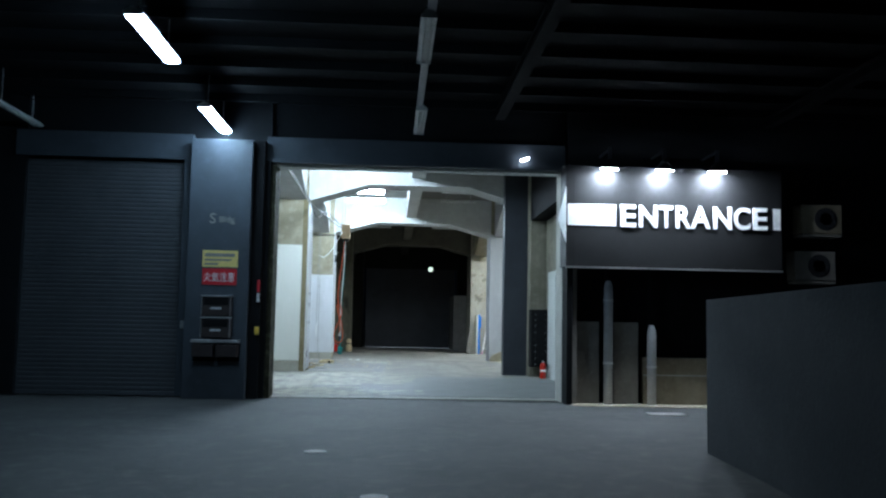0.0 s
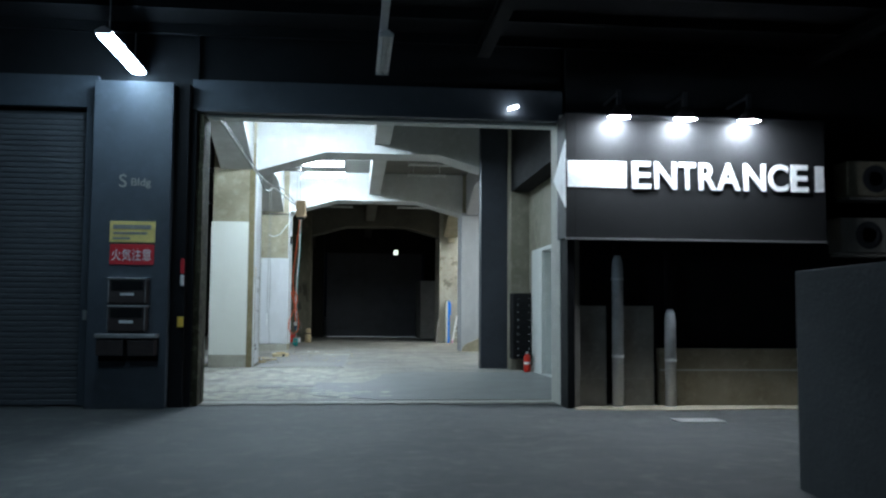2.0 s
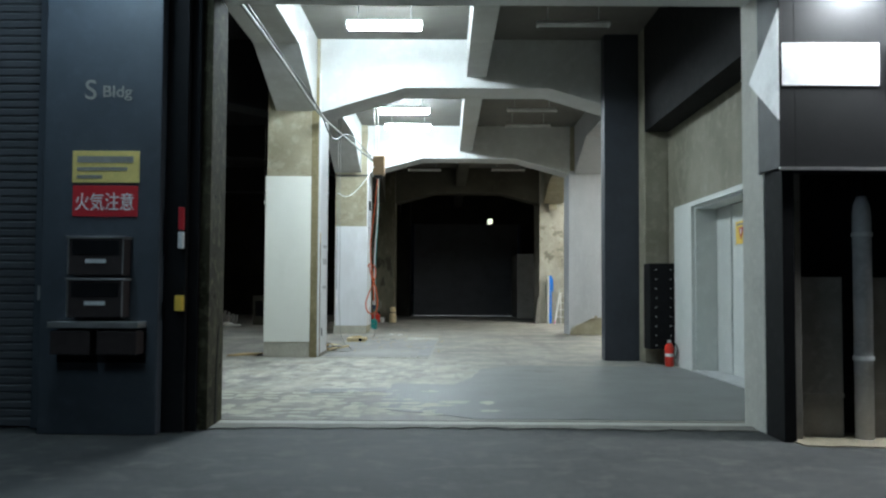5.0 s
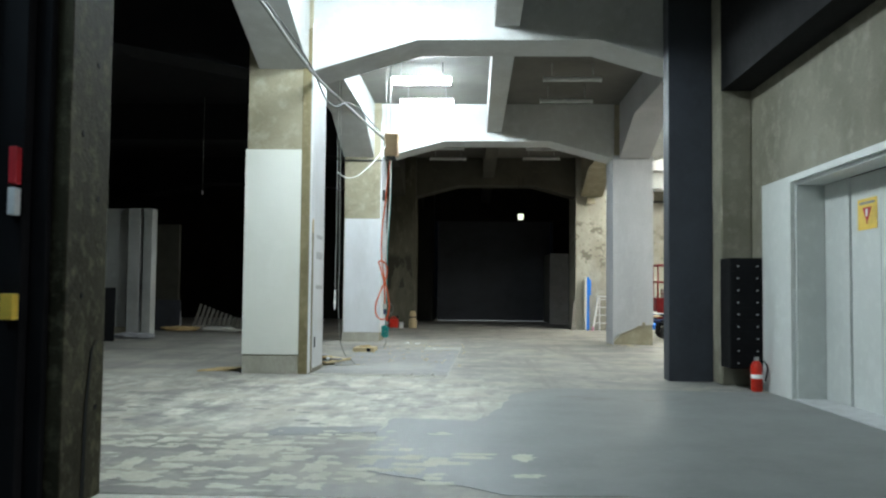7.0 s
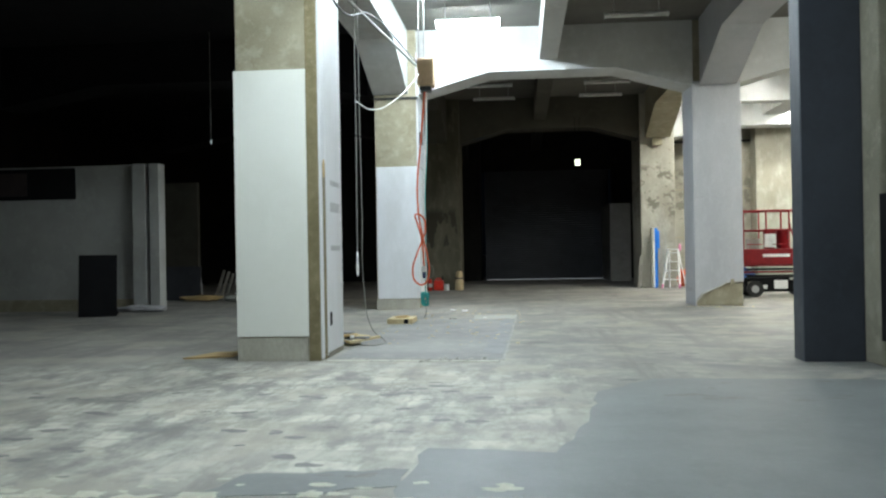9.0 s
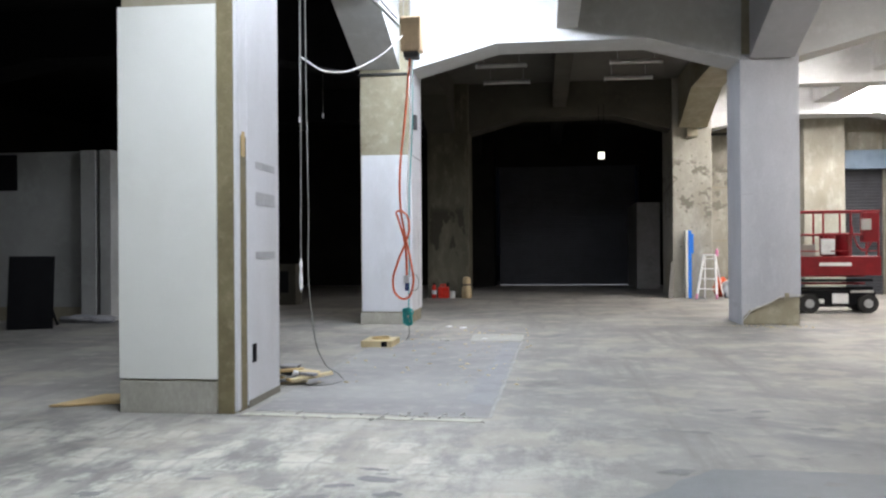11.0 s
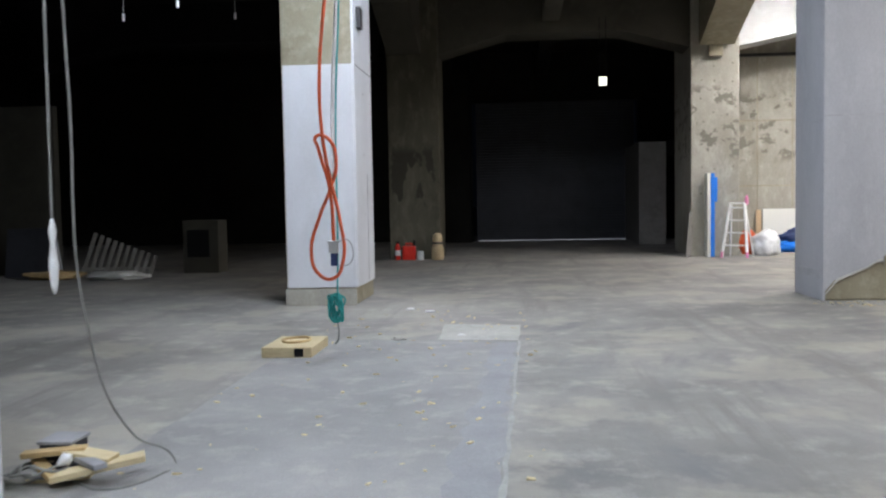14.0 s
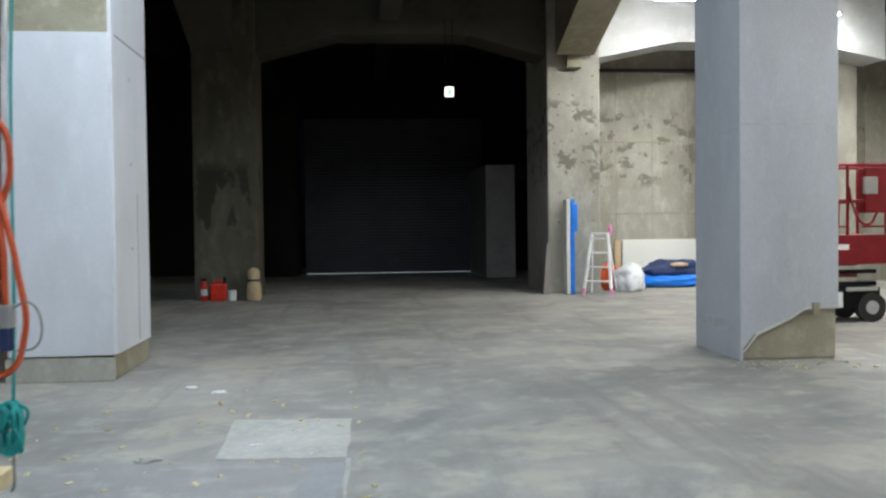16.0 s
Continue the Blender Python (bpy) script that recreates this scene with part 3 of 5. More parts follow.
part("side_strip", boxed((-2.036, -2.012, 26.435, 26.615, 0.0, 2.6), bevel=0.006), OLIVE, L1, "brown stained strip")
part("torn_strip", boxed((-2.036, -2.008, 26.435, 26.615, 2.6, 6.0), bevel=0.006), WHITE_COOL, L1)
part("rust_mark", boxed((-2.03, -2.004, 26.47, 26.56, 2.4, 2.64), bevel=0.01), PLY, L1, "torn tan patch")
for z, h in ((2.32, 0.07), (1.96, 0.13), (1.43, 0.07)):
    part("smear", boxed((-2.01, -2.0, 26.85, 27.45, z, z + h), bevel=0.003), SMEAR, L1, "grey glue smear")
part("socket_hole", boxed((-2.01, -1.995, 26.74, 26.84, 0.42, 0.6), bevel=0.004), BLACK, L1, "empty socket hole")
part("panel", boxed((-2.9, -1.89, 36.05, 36.085, 0.26, 3.45), bevel=0.004), WHITE_COOL, L2, "white-painted face")
part("plinth", boxed((-2.94, -1.89, 36.06, 36.09, 0, 0.24), bevel=0.01), CONCRETE_WALL, L2)
part("side_panel", boxed((-1.905, -1.87, 36.09, 37.5, 0.26, 6.2), bevel=0.004), WHITE_COOL, L2, "white-painted side")
part("bracket", boxed((-1.87, -1.8, 36.3, 36.5, 4.0, 4.3), bevel=0.01), CORD_BLACK, L2, "small dark bracket")
part("collar", boxed((-2.96, -1.86, 36.03, 36.09, 5.08, 5.12)), CORD_BLACK, L2, "dark band round the top")
part("skin", prism([(4.66, 0.12), (4.78, 0.28), (5.15, 0.42), (5.35, 0.53), (5.755, 0.55), (5.755, 5.3), (4.66, 5.3)], "y", 36.19, 36.225), GREY_PAINT, R2, "blue-grey painted skin, broken off at the foot")
part("skin", boxed((4.64, 4.672, 36.19, 37.43, 0.0, 5.3), bevel=0.004), GREY_PAINT, R2)
part("socket", boxed((5.45, 5.53, 36.16, 36.19, 0.48, 0.62), bevel=0.004), CONCRETE, R2, "small conduit stub")
rng = random.Random(41)
for x in (4.98, 5.28, 5.72):
    for z in (1.6, 2.2, 2.75, 3.55, 3.95, 4.35, 4.75):
        if rng.random() < 0.75:
            x1, z1 = x + rng.uniform(-0.03, 0.03), z + rng.uniform(-0.06, 0.06)
            part("tie_hole", tubed(((x1, 45.985, z1), (x1, 45.976, z1), rng.uniform(0.018, 0.028)), seg=10), STAIN, R3)
part("paint_line", boxed((4.66, 5.755, 36.186, 36.19, 2.55, 2.57)), SMEAR, R2, "faint dark joint line")
part("paint_line", boxed((4.635, 4.64, 36.19, 37.43, 2.5, 2.515)), SMEAR, R2)
part("scuff", boxed((4.635, 4.64, 36.3, 37.3, 0.3, 0.42), bevel=0.004), SMEAR, R2, "grey scuff at the foot")
for j in range(3):
    part("tie_hole", tubed(((-1.868, 36.75, 1.3 + 0.9 * j), (-1.878, 36.75, 1.3 + 0.9 * j), 0.02), seg=10), MARK_GREY, L2)
part("seam", boxed((-1.872, -1.866, 36.98, 37.0, 0.3, 1.9)), MARK_GREY, L2, "dark seam in the side")
part("seam", boxed((-1.905, -1.866, 36.2, 37.5, 3.44, 3.46)), MARK_GREY, L2)
part("junction_box", boxed((5.14, 5.47, 45.85, 45.98, 4.93, 5.25), bevel=0.01), CONCRETE, R3, "grey junction box")
part("foot_strip", boxed((-2.035, -1.998, 26.63, 27.6, 0.0, 0.07), bevel=0.006), STAIN, L1, "dark dirty foot")
part("crack", prism([(4.67, 0.1), (4.83, 0.31), (5.2, 0.46), (5.38, 0.57), (5.75, 0.59), (5.75, 0.57), (5.39, 0.55), (5.2, 0.435), (4.84, 0.28), (4.68, 0.09)], "y", 36.183, 36.19), PALE_SLAB, R2, "pale torn edge of the skin")
# formwork joints in the bright wall
WB = bpy.data.objects["wall_bright_bay"]
for x0, z0 in [(5.95 + 0.92 * i, 0.0 + 1.75 * j) for i in range(8) for j in range(3)]:
    part("formwork_panel", boxed((x0, x0 + 0.893, 47.985, 48.002, z0 + 0.012, z0 + 1.73), bevel=0.004), GRIMY_WALL, WB)
part("top_band", boxed((5.9, 14, 47.985, 48.002, 5.27, 6.75)), CONCRETE_WALL, WB)
part("side_band", boxed((13.3, 14, 47.985, 48.002, 0.0, 5.25)), CONCRETE_WALL, WB)
structure("trim", boxed((5.9, 9.0, 47.85, 47.98, 5.2, 5.27)), CORD_BLACK, "dark ledge line along the bright wall", "trim")

# ---- shutters ----
def shutter(name, x0, x1, y, z1, pitch, material, label, category="shutter"):
    t = structure(name, boxed((x0, x1, y + 0.01, y + 0.03, 0.0, z1)), material, label, category)
    n = int(z1 / pitch)
    slat = mesh_of("slat", prism([(0, 0.004), (-0.014, 0.2 * pitch), (-0.016, 0.8 * pitch), (0, pitch - 0.004)], "x", 0, x1 - x0), material)
    for k in range(n):
        ob = new("slat", slat)
        ob.parent, ob.location = t, (x0, y + 0.008, k * pitch)
    part("bottom_bar", boxed((x0, x1, y - 0.02, y + 0.03, 0.0, 0.07), bevel=0.008), material, t)
    return t


shutter("door_1", -6.6, -3.53, 17.12, 4.56, 0.085, FRONT_SHUTTER, "closed dark roller shutter beside the gateway")
shutter("door_2", -1.1, 4.56, 55.55, 5.0, 0.1, SHUTTER_DARK, "closed dark roller shutter at the aisle's end")
shutter("door_3", 10.25, 11.55, 47.9, 4.0, 0.1, SHUTTER_DARK, "grey roller shutter in the bright bay")
structure("shutter_housing", boxed((10.22, 11.58, 47.55, 47.98, 4.0, 4.6), bevel=0.02), BLUE_GREY, "blue-grey shutter housing on the wall", "shutter housing")
structure("light_gap", boxed((-1.05, 4.5, 55.5, 55.53, 0.003, 0.025)), DAY_GAP, "thin line of light under the far shutter", "light gap")

# ---- facade ----
for x0, x1 in ((-3.56, -3.4),):
    structure("shutter_guide", boxed((x0, x1, 16.95, 17.12, 0, 4.68), bevel=0.01), DARK_STEEL, "dark steel shutter guide", "trim")
structure("shutter_lintel", boxed((-6.8, -3.4, 16.95, 17.1, 4.6, 5.1), bevel=0.01), DARK_STEEL, "dark steel lintel over the shutter", "trim")
PIL = structure("pillar", boxed((-3.38, -2.2, 16.7, 17.1, -0.02, 4.97), bevel=0.012), DARK_STEEL, "dark blue-grey steel pillar with notices and mailboxes", "pillar")
structure("pillar_side", boxed((-2.197, -1.98, 16.85, 17.1, -0.02, 5.0), (-1.98, -1.88, 16.95, 17.02, -0.02, 4.62), bevel=0.008), BLACK, "black steel guide of the gateway shutter", "trim")
structure("gateway_lintel", boxed((-1.98, 4.0, 17.05, 17.2, 4.68, 5.12), (-1.98, 4.0, 17.0, 17.2, 4.6, 4.68), bevel=0.01), DARK_STEEL, "dark steel lintel over the gateway", "trim")
structure("gateway_rail", boxed((-1.9, 4.0, 17.22, 17.5, 4.56, 4.6), bevel=0.005), LIFT_PAINT, "pale steel rail under the gateway lintel", "trim")
# Stained jamb, with a colour darkened because light stands behind it.
structure("jamb_west", boxed((-1.9, -1.78, 17.02, 17.62, -0.02, 4.56), bevel=0.012), surface("backlit_dark_concrete", (0.06, 0.055, 0.034), (0.025, 0.023, 0.014), (0.14, 0.13, 0.085), scale=1.6, grain=30, bump=0.6, amount=0.9, spec=0.08), "stained bare concrete jamb of the gateway, darkened in colour as backlit", "jamb")
structure("jamb_east", boxed((3.93, 4.05, 16.98, 17.62, -0.02, 4.7), bevel=0.01), PALE_SLAB, "pale concrete jamb of the gateway", "jamb")
structure("jamb_front", boxed((3.935, 4.05, 16.5, 16.975, -0.02, 2.6), (3.935, 4.05, 16.52, 16.975, 2.6, 4.62), bevel=0.004), BLACK, "black steel post at the sign's end", "jamb")
part("alarm_box", boxed((-2.04, -1.99, 16.78, 16.85, 1.83, 2.0), bevel=0.01), WHITE_METAL, PIL, "small white switch box")
part("alarm_lamp", boxed((-2.04, -1.99, 16.78, 16.85, 2.02, 2.25), bevel=0.01), SIGN_RED, PIL, "red emergency lamp")
part("key_box", boxed((-2.06, -1.98, 16.77, 16.85, 1.2, 1.36), bevel=0.01), YELLOW, PIL, "yellow switch box")

part("guide_switch", boxed((-3.5, -3.44, 16.9, 16.95, 1.3, 1.45), bevel=0.008), STEEL, PIL, "small pale shutter switch")
notice = thing("notice", (0, 0, 0), "yellow notice with faded bars of print", "notice")
part("plate", boxed((-3.08, -2.41, 16.685, 16.7, 2.48, 2.8), bevel=0.004), SIGN_CREAM, notice)
for k, (z, w) in enumerate(((2.68, 0.56), (2.6, 0.5), (2.52, 0.25))):
    part("print_bar", boxed((-3.03, -3.03 + w, 16.68, 16.685, z, z + 0.035 + 0.03 * (k == 0))), PANEL_GREY, notice)
warning = thing("warning_sign", (0, 0, 0), "red sign with white characters, fire caution", "sign")
part("plate", boxed((-3.07, -2.42, 16.685, 16.7, 2.14, 2.45), bevel=0.004), SIGN_RED, warning)
lettering("characters", "火気注意", -3.04, -2.46, 2.2, 2.38, 16.684, SIGN_WHITE, warning, 0.004, 0.0)
name_sign = thing("building_letters", (0, 0, 0), "pale letters S Bldg on the dark pillar", "lettering")
lettering("letter", "S", -2.97, -2.86, 3.32, 3.52, 16.698, PANEL_GREY, name_sign, 0.008, 0.005)
lettering("letters", "Bldg", -2.79, -2.5, 3.31, 3.46, 16.698, PANEL_GREY, name_sign, 0.008, 0.005)


def mailbox(z0):
    t = thing("mailbox", (-2.75, 16.7, z0), "brown metal wall mailbox with a pale flap edge", "mailbox", "mailboxes on the pillar")
    part("body", boxed((-0.27, 0.27, -0.2, 0, 0, 0.36), bevel=0.012), BOX_BROWN, t)
    part("lid", boxed((-0.285, 0.285, -0.22, 0, 0.362, 0.385), bevel=0.006), STEEL, t, "pale steel lid")
    part("flap", boxed((-0.23, 0.23, -0.208, -0.2, 0.2, 0.34), bevel=0.004), BLACK, t, "dark flap")
    for x0 in (-0.272, 0.262):
        part("rim", boxed((x0, x0 + 0.01, -0.212, -0.2, 0.01, 0.355)), STEEL, t, "thin bright edge")
    part("slot", boxed((-0.1, 0.1, -0.207, -0.2, 0.12, 0.16)), WHITE_METAL, t, "name label")
    return t


mailbox(1.55)
mailbox(1.14)
ash = thing("newspaper_rack", (-2.75, 16.7, 0.74), "dark steel bracket shelf with pale edges", "shelf")
part("shelf", boxed((-0.44, 0.44, -0.24, 0, 0.3, 0.36), bevel=0.008), STEEL, ash)
part("tray", boxed((-0.42, -0.03, -0.22, 0, 0.04, 0.27), (0.03, 0.42, -0.22, 0, 0.04, 0.27), bevel=0.012), BOX_BROWN, ash)
part("back_plate", boxed((-0.44, 0.44, -0.012, 0, -0.05, 0.3)), BLACK, ash)

# entrance sign
sign = thing("entrance_sign", (0, 0, 0), "black fascia sign with white word ENTRANCE and arrow", "sign")
part("panel", boxed((4.05, 8.2, 16.46, 17.05, 2.64, 4.62), bevel=0.008), SIGN_BLACK, sign)
part("side_panel", boxed((3.905, 3.93, 16.46, 17.05, 2.64, 4.62), bevel=0.004), SIGN_BLACK, sign)
part("corner_panel", boxed((3.93, 4.05, 16.46, 16.498, 2.64, 4.62)), SIGN_BLACK, sign)
part("bottom_edge", boxed((3.9, 8.2, 16.44, 16.47, 2.61, 2.64)), STEEL, sign, "thin bright metal edge")
for k, (ch, a, b) in enumerate((("E", 0, 0.105), ("N", 0.125, 0.25), ("T", 0.262, 0.355), ("R", 0.375, 0.475), ("A", 0.475, 0.61), ("N", 0.63, 0.755), ("C", 0.77, 0.885), ("E", 0.9, 1.0))):
    lettering("letter", ch, 4.97 + 2.93 * a, 4.97 + 2.93 * b, 3.43, 3.87, 16.458, SIGN_WHITE, sign, 0.02)
part("arrow_shaft", boxed((3.93, 4.88, 16.452, 16.459, 3.44, 3.86)), SIGN_WHITE, sign, "white arrow shaft")
part("arrow_head", prism([(16.46, 3.1), (16.46, 4.2), (17.3, 3.65)], "x", 3.897, 3.904), SIGN_WHITE, sign, "white arrow head on the return")
part("end_mark", boxed((8.02, 8.17, 16.452, 16.459, 3.44, 3.86)), SIGN_WHITE, sign)


def sign_spot(x):
    t = thing("sign_spotlight", (x, 16.23, 4.53), "lit black floodlight on an arm over the sign", "spotlight", "spotlights over the sign")
    part("arm", boxed((-0.035, 0.035, -0.03, 0.03, 0.13, 0.42), (-0.02, 0.02, 0.03, 0.85, 0.36, 0.4), bevel=0.006), SHUTTER_DARK, t, "dark square arm")
    bm = bmesh.new()
    tube(bm, (0, -0.02, 0.13), (0, 0.0, 0.0), 0.09, 20, 0.19)
    part("shade", bm, BLACK, t)
    part("back_housing", tubed(((0, -0.03, 0.18), (0, -0.02, 0.13), 0.075), seg=16), BLACK, t)
    bm = bmesh.new()
    tube(bm, (0, 0.0, -0.002), (0, 0.001, -0.014), 0.165, 20)
    part("lamp_face", bm, LIT_SPOT, t, "glowing lamp face")
    return t


for x in (4.7, 5.77, 6.82):
    sign_spot(x)

gate_spot = thing("gateway_spotlight", (3.16, 16.95, 4.8), "small lit spotlight on the lintel", "spotlight")
part("stem", tubed(((0, 0.1, 0.05), (0, 0, 0.0), 0.012)), BLACK, gate_spot)
part("lamp_face", tubed(((-0.09, -0.02, -0.035), (0.07, 0.0, 0.02), 0.022)), LIT_GATE, gate_spot)

# below the sign
# Black colour of this wall holds the shade beneath the sign.
structure("recess_wall", boxed((4.05, 16, 16.99, 17.045, 0.0, 2.64)), BLACK, "wall in the recess under the sign, coloured black for its shade", "wall")
structure("low_wall", boxed((5.52, 14, 16.8, 16.99, -0.02, 0.9), bevel=0.01), MORTAR, "low stained rendered wall under the sign", "wall")
part("cap_line", boxed((5.52, 14, 16.79, 16.8, 0.54, 0.57)), PALE_SLAB, bpy.data.objects["low_wall"])


def sheet(x0, x1, z1):
    t = thing("standing_panel", ((x0 + x1) / 2, 16.8, -0.02), "weathered grey sheet panel standing in the recess", "panel", "panels under the sign")
    w = (x1 - x0) / 2
    part("board", boxed((-w, w, 0, 0.05, 0, z1), bevel=0.01), PANEL_GREY, t)
    part("batten", boxed((-w, w, -0.02, 0, 0.4, 0.44)), PANEL_GREY, t)


sheet(4.2, 4.64, 1.6)
sheet(4.93, 5.42, 1.6)


def downpipe(x, z1):
    t = thing("downpipe", (x, 16.68, -0.02), "grey zinc downpipe with clamps", "pipe", "pipes under the sign")
    part("pipe", lathe([(0.088, 0), (0.088, z1 - 0.2), (0.078, z1 - 0.09), (0.045, z1)], 18), ZINC, t, smooth=True)
    part("upper_pipe", tubed(((0, 0.1, z1 - 0.2), (0, 0.1, 2.66), 0.05), seg=12), BLACK, t, "thin black upper pipe")
    for z in ((0.78, 2.0) if z1 > 2 else (0.72,)):
        part("clamp", tubed(((0, 0, z), (0, 0, z + 0.04), 0.1), seg=18), WHITE_METAL, t, "pale clamp")


downpipe(4.79, 2.4)
downpipe(5.65, 1.55)
structure("recess_post", boxed((4.06, 4.16, 16.62, 16.75, -0.02, 2.6), bevel=0.01), PANEL_GREY, "narrow grey post under the sign's end", "post")
solid("floor_plate", boxed((5.05, 5.7, 14.7, 15.1, -0.021, -0.008), bevel=0.003), STEEL, "pale steel cover plate on the asphalt", "cover plate")


def valve_cover(x, y, radius):
    t = thing("valve_cover", (x, y, -0.02), "pale round metal cover set in the asphalt", "cover plate", "covers in the yard")
    part("rim", lathe([(radius, 0.0), (radius, 0.006), (radius - 0.012, 0.008)], 24), ZINC, t)
    part("lid", lathe([(radius - 0.014, 0.0), (radius - 0.014, 0.009), (radius - 0.02, 0.011)], 24), PANEL_GREY, t)


for x, y, q in ((0.37, 4.6, 0.13), (0.45, 7.4, 0.12), (-1.0, 4.1, 0.12), (-0.27, 10.0, 0.13)):
    valve_cover(x, y, q)


def ac_unit(x, z, paint):
    t = thing("air_conditioner", (x, 17.0, z), "cream outdoor air conditioner unit on the wall", "air conditioner", "wall air conditioners")
    part("casing", boxed((-0.42, 0.42, -0.36, 0.04, 0, 0.58), bevel=0.02), paint, t)
    part("fan_grille", tubed(((0.08, -0.365, 0.29), (0.08, -0.36, 0.29), 0.23), seg=24), SHUTTER_DARK, t)
    for k in range(3):
        part("grille_ring", tubed(((0.08, -0.372, 0.29), (0.08, -0.366, 0.29), 0.07 + 0.06 * k), seg=24), SHUTTER_DARK, t)
    part("bracket", boxed((-0.4, 0.4, -0.38, 0.04, -0.06, -0.02)), PANEL_GREY, t)


ac_unit(9.1, 3.42, MORTAR)
ac_unit(8.95, 2.48, PANEL_GREY)
wall_r = structure("yard_wall", boxed((0, 0.2, -22, 0, -0.02, 1.82), bevel=0.012), WALL_DARK, "dark grey rendered yard wall", "wall")
wall_r.matrix_basis = pose(4.386, 10.25, 0, 0, 0, -4.5)
structure("yard_wall_return", boxed((4.6, 12, 10.05, 10.25, -0.02, 1.82), bevel=0.012), WALL_DARK, "dark grey return of the yard wall", "wall")


# ---- lamps ----
def tube_lamp(place, length, along, tube_material, label, group, drop=0.0, width=0.16, deep=0.03):
    t = thing("strip_light", place, label, "strip light", group, 0 if along == "x" else 90)
    h = length / 2
    part("housing", prism([(-0.03, 0.09), (0.03, 0.09), (width / 2, 0.03), (-width / 2, 0.03)], "x", -h, h), WHITE_METAL, t)
    bm = bmesh.new()
    for s in ((-0.045, 0.045) if width > 0.12 else (0,)):
        tube(bm, (-h + 0.03, s, 0.01), (h - 0.03, s, 0.01), 0.018, 8)
    if tube_material is TUBE_OFF:
        part("tube", bm, tube_material, t, "pair of fluorescent tubes")
    else:
        bm.free()
        part("diffuser", prism([(-width / 2 + 0.02, 0.028), (-width / 2 + 0.01, -deep * 0.6), (-width / 4, -deep), (width / 4, -deep), (width / 2 - 0.01, -deep * 0.6), (width / 2 - 0.02, 0.028)], "x", -h + 0.035, h - 0.035), tube_material, t, "glowing white diffuser")
    for s in (-h, h - 0.03):
        part("end_cap", boxed((s, s + 0.03, -width / 2, width / 2, -0.01, 0.04), bevel=0.004), WHITE_METAL, t)
    if drop:
        for s in (-0.7 * h, 0.7 * h):
            part("hanger", tubed(((s, 0, 0.09), (s, 0, 0.09 + drop), 0.008), seg=6), ZINC, t)
    return t


for x, y in ((-2.7, 11.42), (-2.81, 16.05)):
    tube_lamp((x, y, 5.19), 2.0, "y", LIT_OUT, "lit strip light hanging under the black canopy", "canopy lights", 0.6, 0.22)
for x, y in ((0.93, 11.0), (1.0, 15.6), (-6.4, 16.0)):
    tube_lamp((x, y, 5.16), 1.9, "y", TUBE_OFF, "unlit strip light hanging under the black canopy", "canopy lights", 0.6, 0.2)
solid("cable_channel", boxed((0.92, 1.02, 3.0, 16.6, 5.3, 5.36), (0.92, 0.93, 3, 16.6, 5.36, 5.4)), ZINC, "grey cable channel above the unlit lights", "cable channel")
for y in (21.6, 23.95, 31.7, 34.0):
    tube_lamp((-0.5, y, 6.33), 1.4, "x", LIT, "lit white strip light under the concrete ceiling", "aisle lights", 0.33, 0.24, 0.09)
for x, y in ((3.0, 21.6), (3.0, 24.0), (3.0, 31.75), (3.1, 34.05), (-0.3, 41.6), (-0.25, 43.9), (3.2, 41.6), (3.2, 43.75)):
    tube_lamp((x, y, 6.33), 1.35, "x", TUBE_OFF, "unlit strip light under the concrete ceiling", "aisle lights", 0.33, 0.2)
# A few of these lamps are known; the rest are added as unseen fill.
for x, y in ((6.85, 39.4), (10.6, 45.6), (7.2, 44.3), (9.9, 43.4), (7.5, 32.5), (11.2, 33.5), (11.2, 39.6)):
    tube_lamp((x, y, 6.05), 1.2, "x", LIT_BAY, "lit strip light in the bright bay's partly added set", "bright bay lights", 0.6, 0.3)

ex = thing("exit_sign", (2.57, 46.0, 4.3), "small glowing exit sign hanging from the beam", "exit sign")
part("case", boxed((-0.1, 0.1, 0.0, 0.05, 0.0, 0.22), bevel=0.008), WHITE_METAL, ex)
part("face", boxed((-0.09, 0.09, -0.006, -0.001, 0.01, 0.21)), EXIT_WHITE, ex, "glowing pale face")
part("pictogram", boxed((-0.05, 0.05, -0.012, -0.007, 0.04, 0.17)), EXIT_GREEN, ex, "green pictogram")
part("rod", tubed(((-0.08, 0.025, 0.24), (-0.08, 0.025, 1.7), 0.008), ((0.08, 0.025, 0.24), (0.08, 0.025, 1.7), 0.008), seg=6), BLACK, ex)
det = thing("smoke_detector", (3.0, 30.4, 6.75), "round white detector on the ceiling", "detector")
part("base", tubed(((0, 0, 0), (0, 0, -0.03), 0.1), seg=20), WHITE_METAL, det)
part("head", tubed(((0, 0, -0.03), (0, 0, -0.09), 0.08), seg=20), WHITE_METAL, det)
tray = thing("cable_tray", (1.5, 28.2, 6.4), "grey cable tray with hooks under the ceiling", "cable tray")
part("rail", boxed((-2.6, 2.8, -0.12, -0.1, 0, 0.06), (-2.6, 2.8, 0.1, 0.12, 0, 0.06), (-2.6, 2.8, -0.1, 0.1, 0, 0.006)), ZINC, tray)
for k in range(8):
    part("hook", tubed(((-0.4 + 0.4 * k, 0.1, 0), (-0.4 + 0.4 * k, 0.1, -0.1), 0.012), seg=6), ZINC, tray)
for s in (-2.2, 0, 2.4):
    part("hanger", tubed(((s, 0, 0), (s, 0, 0.35), 0.01), seg=6), ZINC, tray)

# ---- goods lift ----
door = structure("door_4", boxed((5.57, 5.6, 20.7, 23.65, 0, 2.95)), BLACK, "pale grey goods lift doors, closed", "lift door")
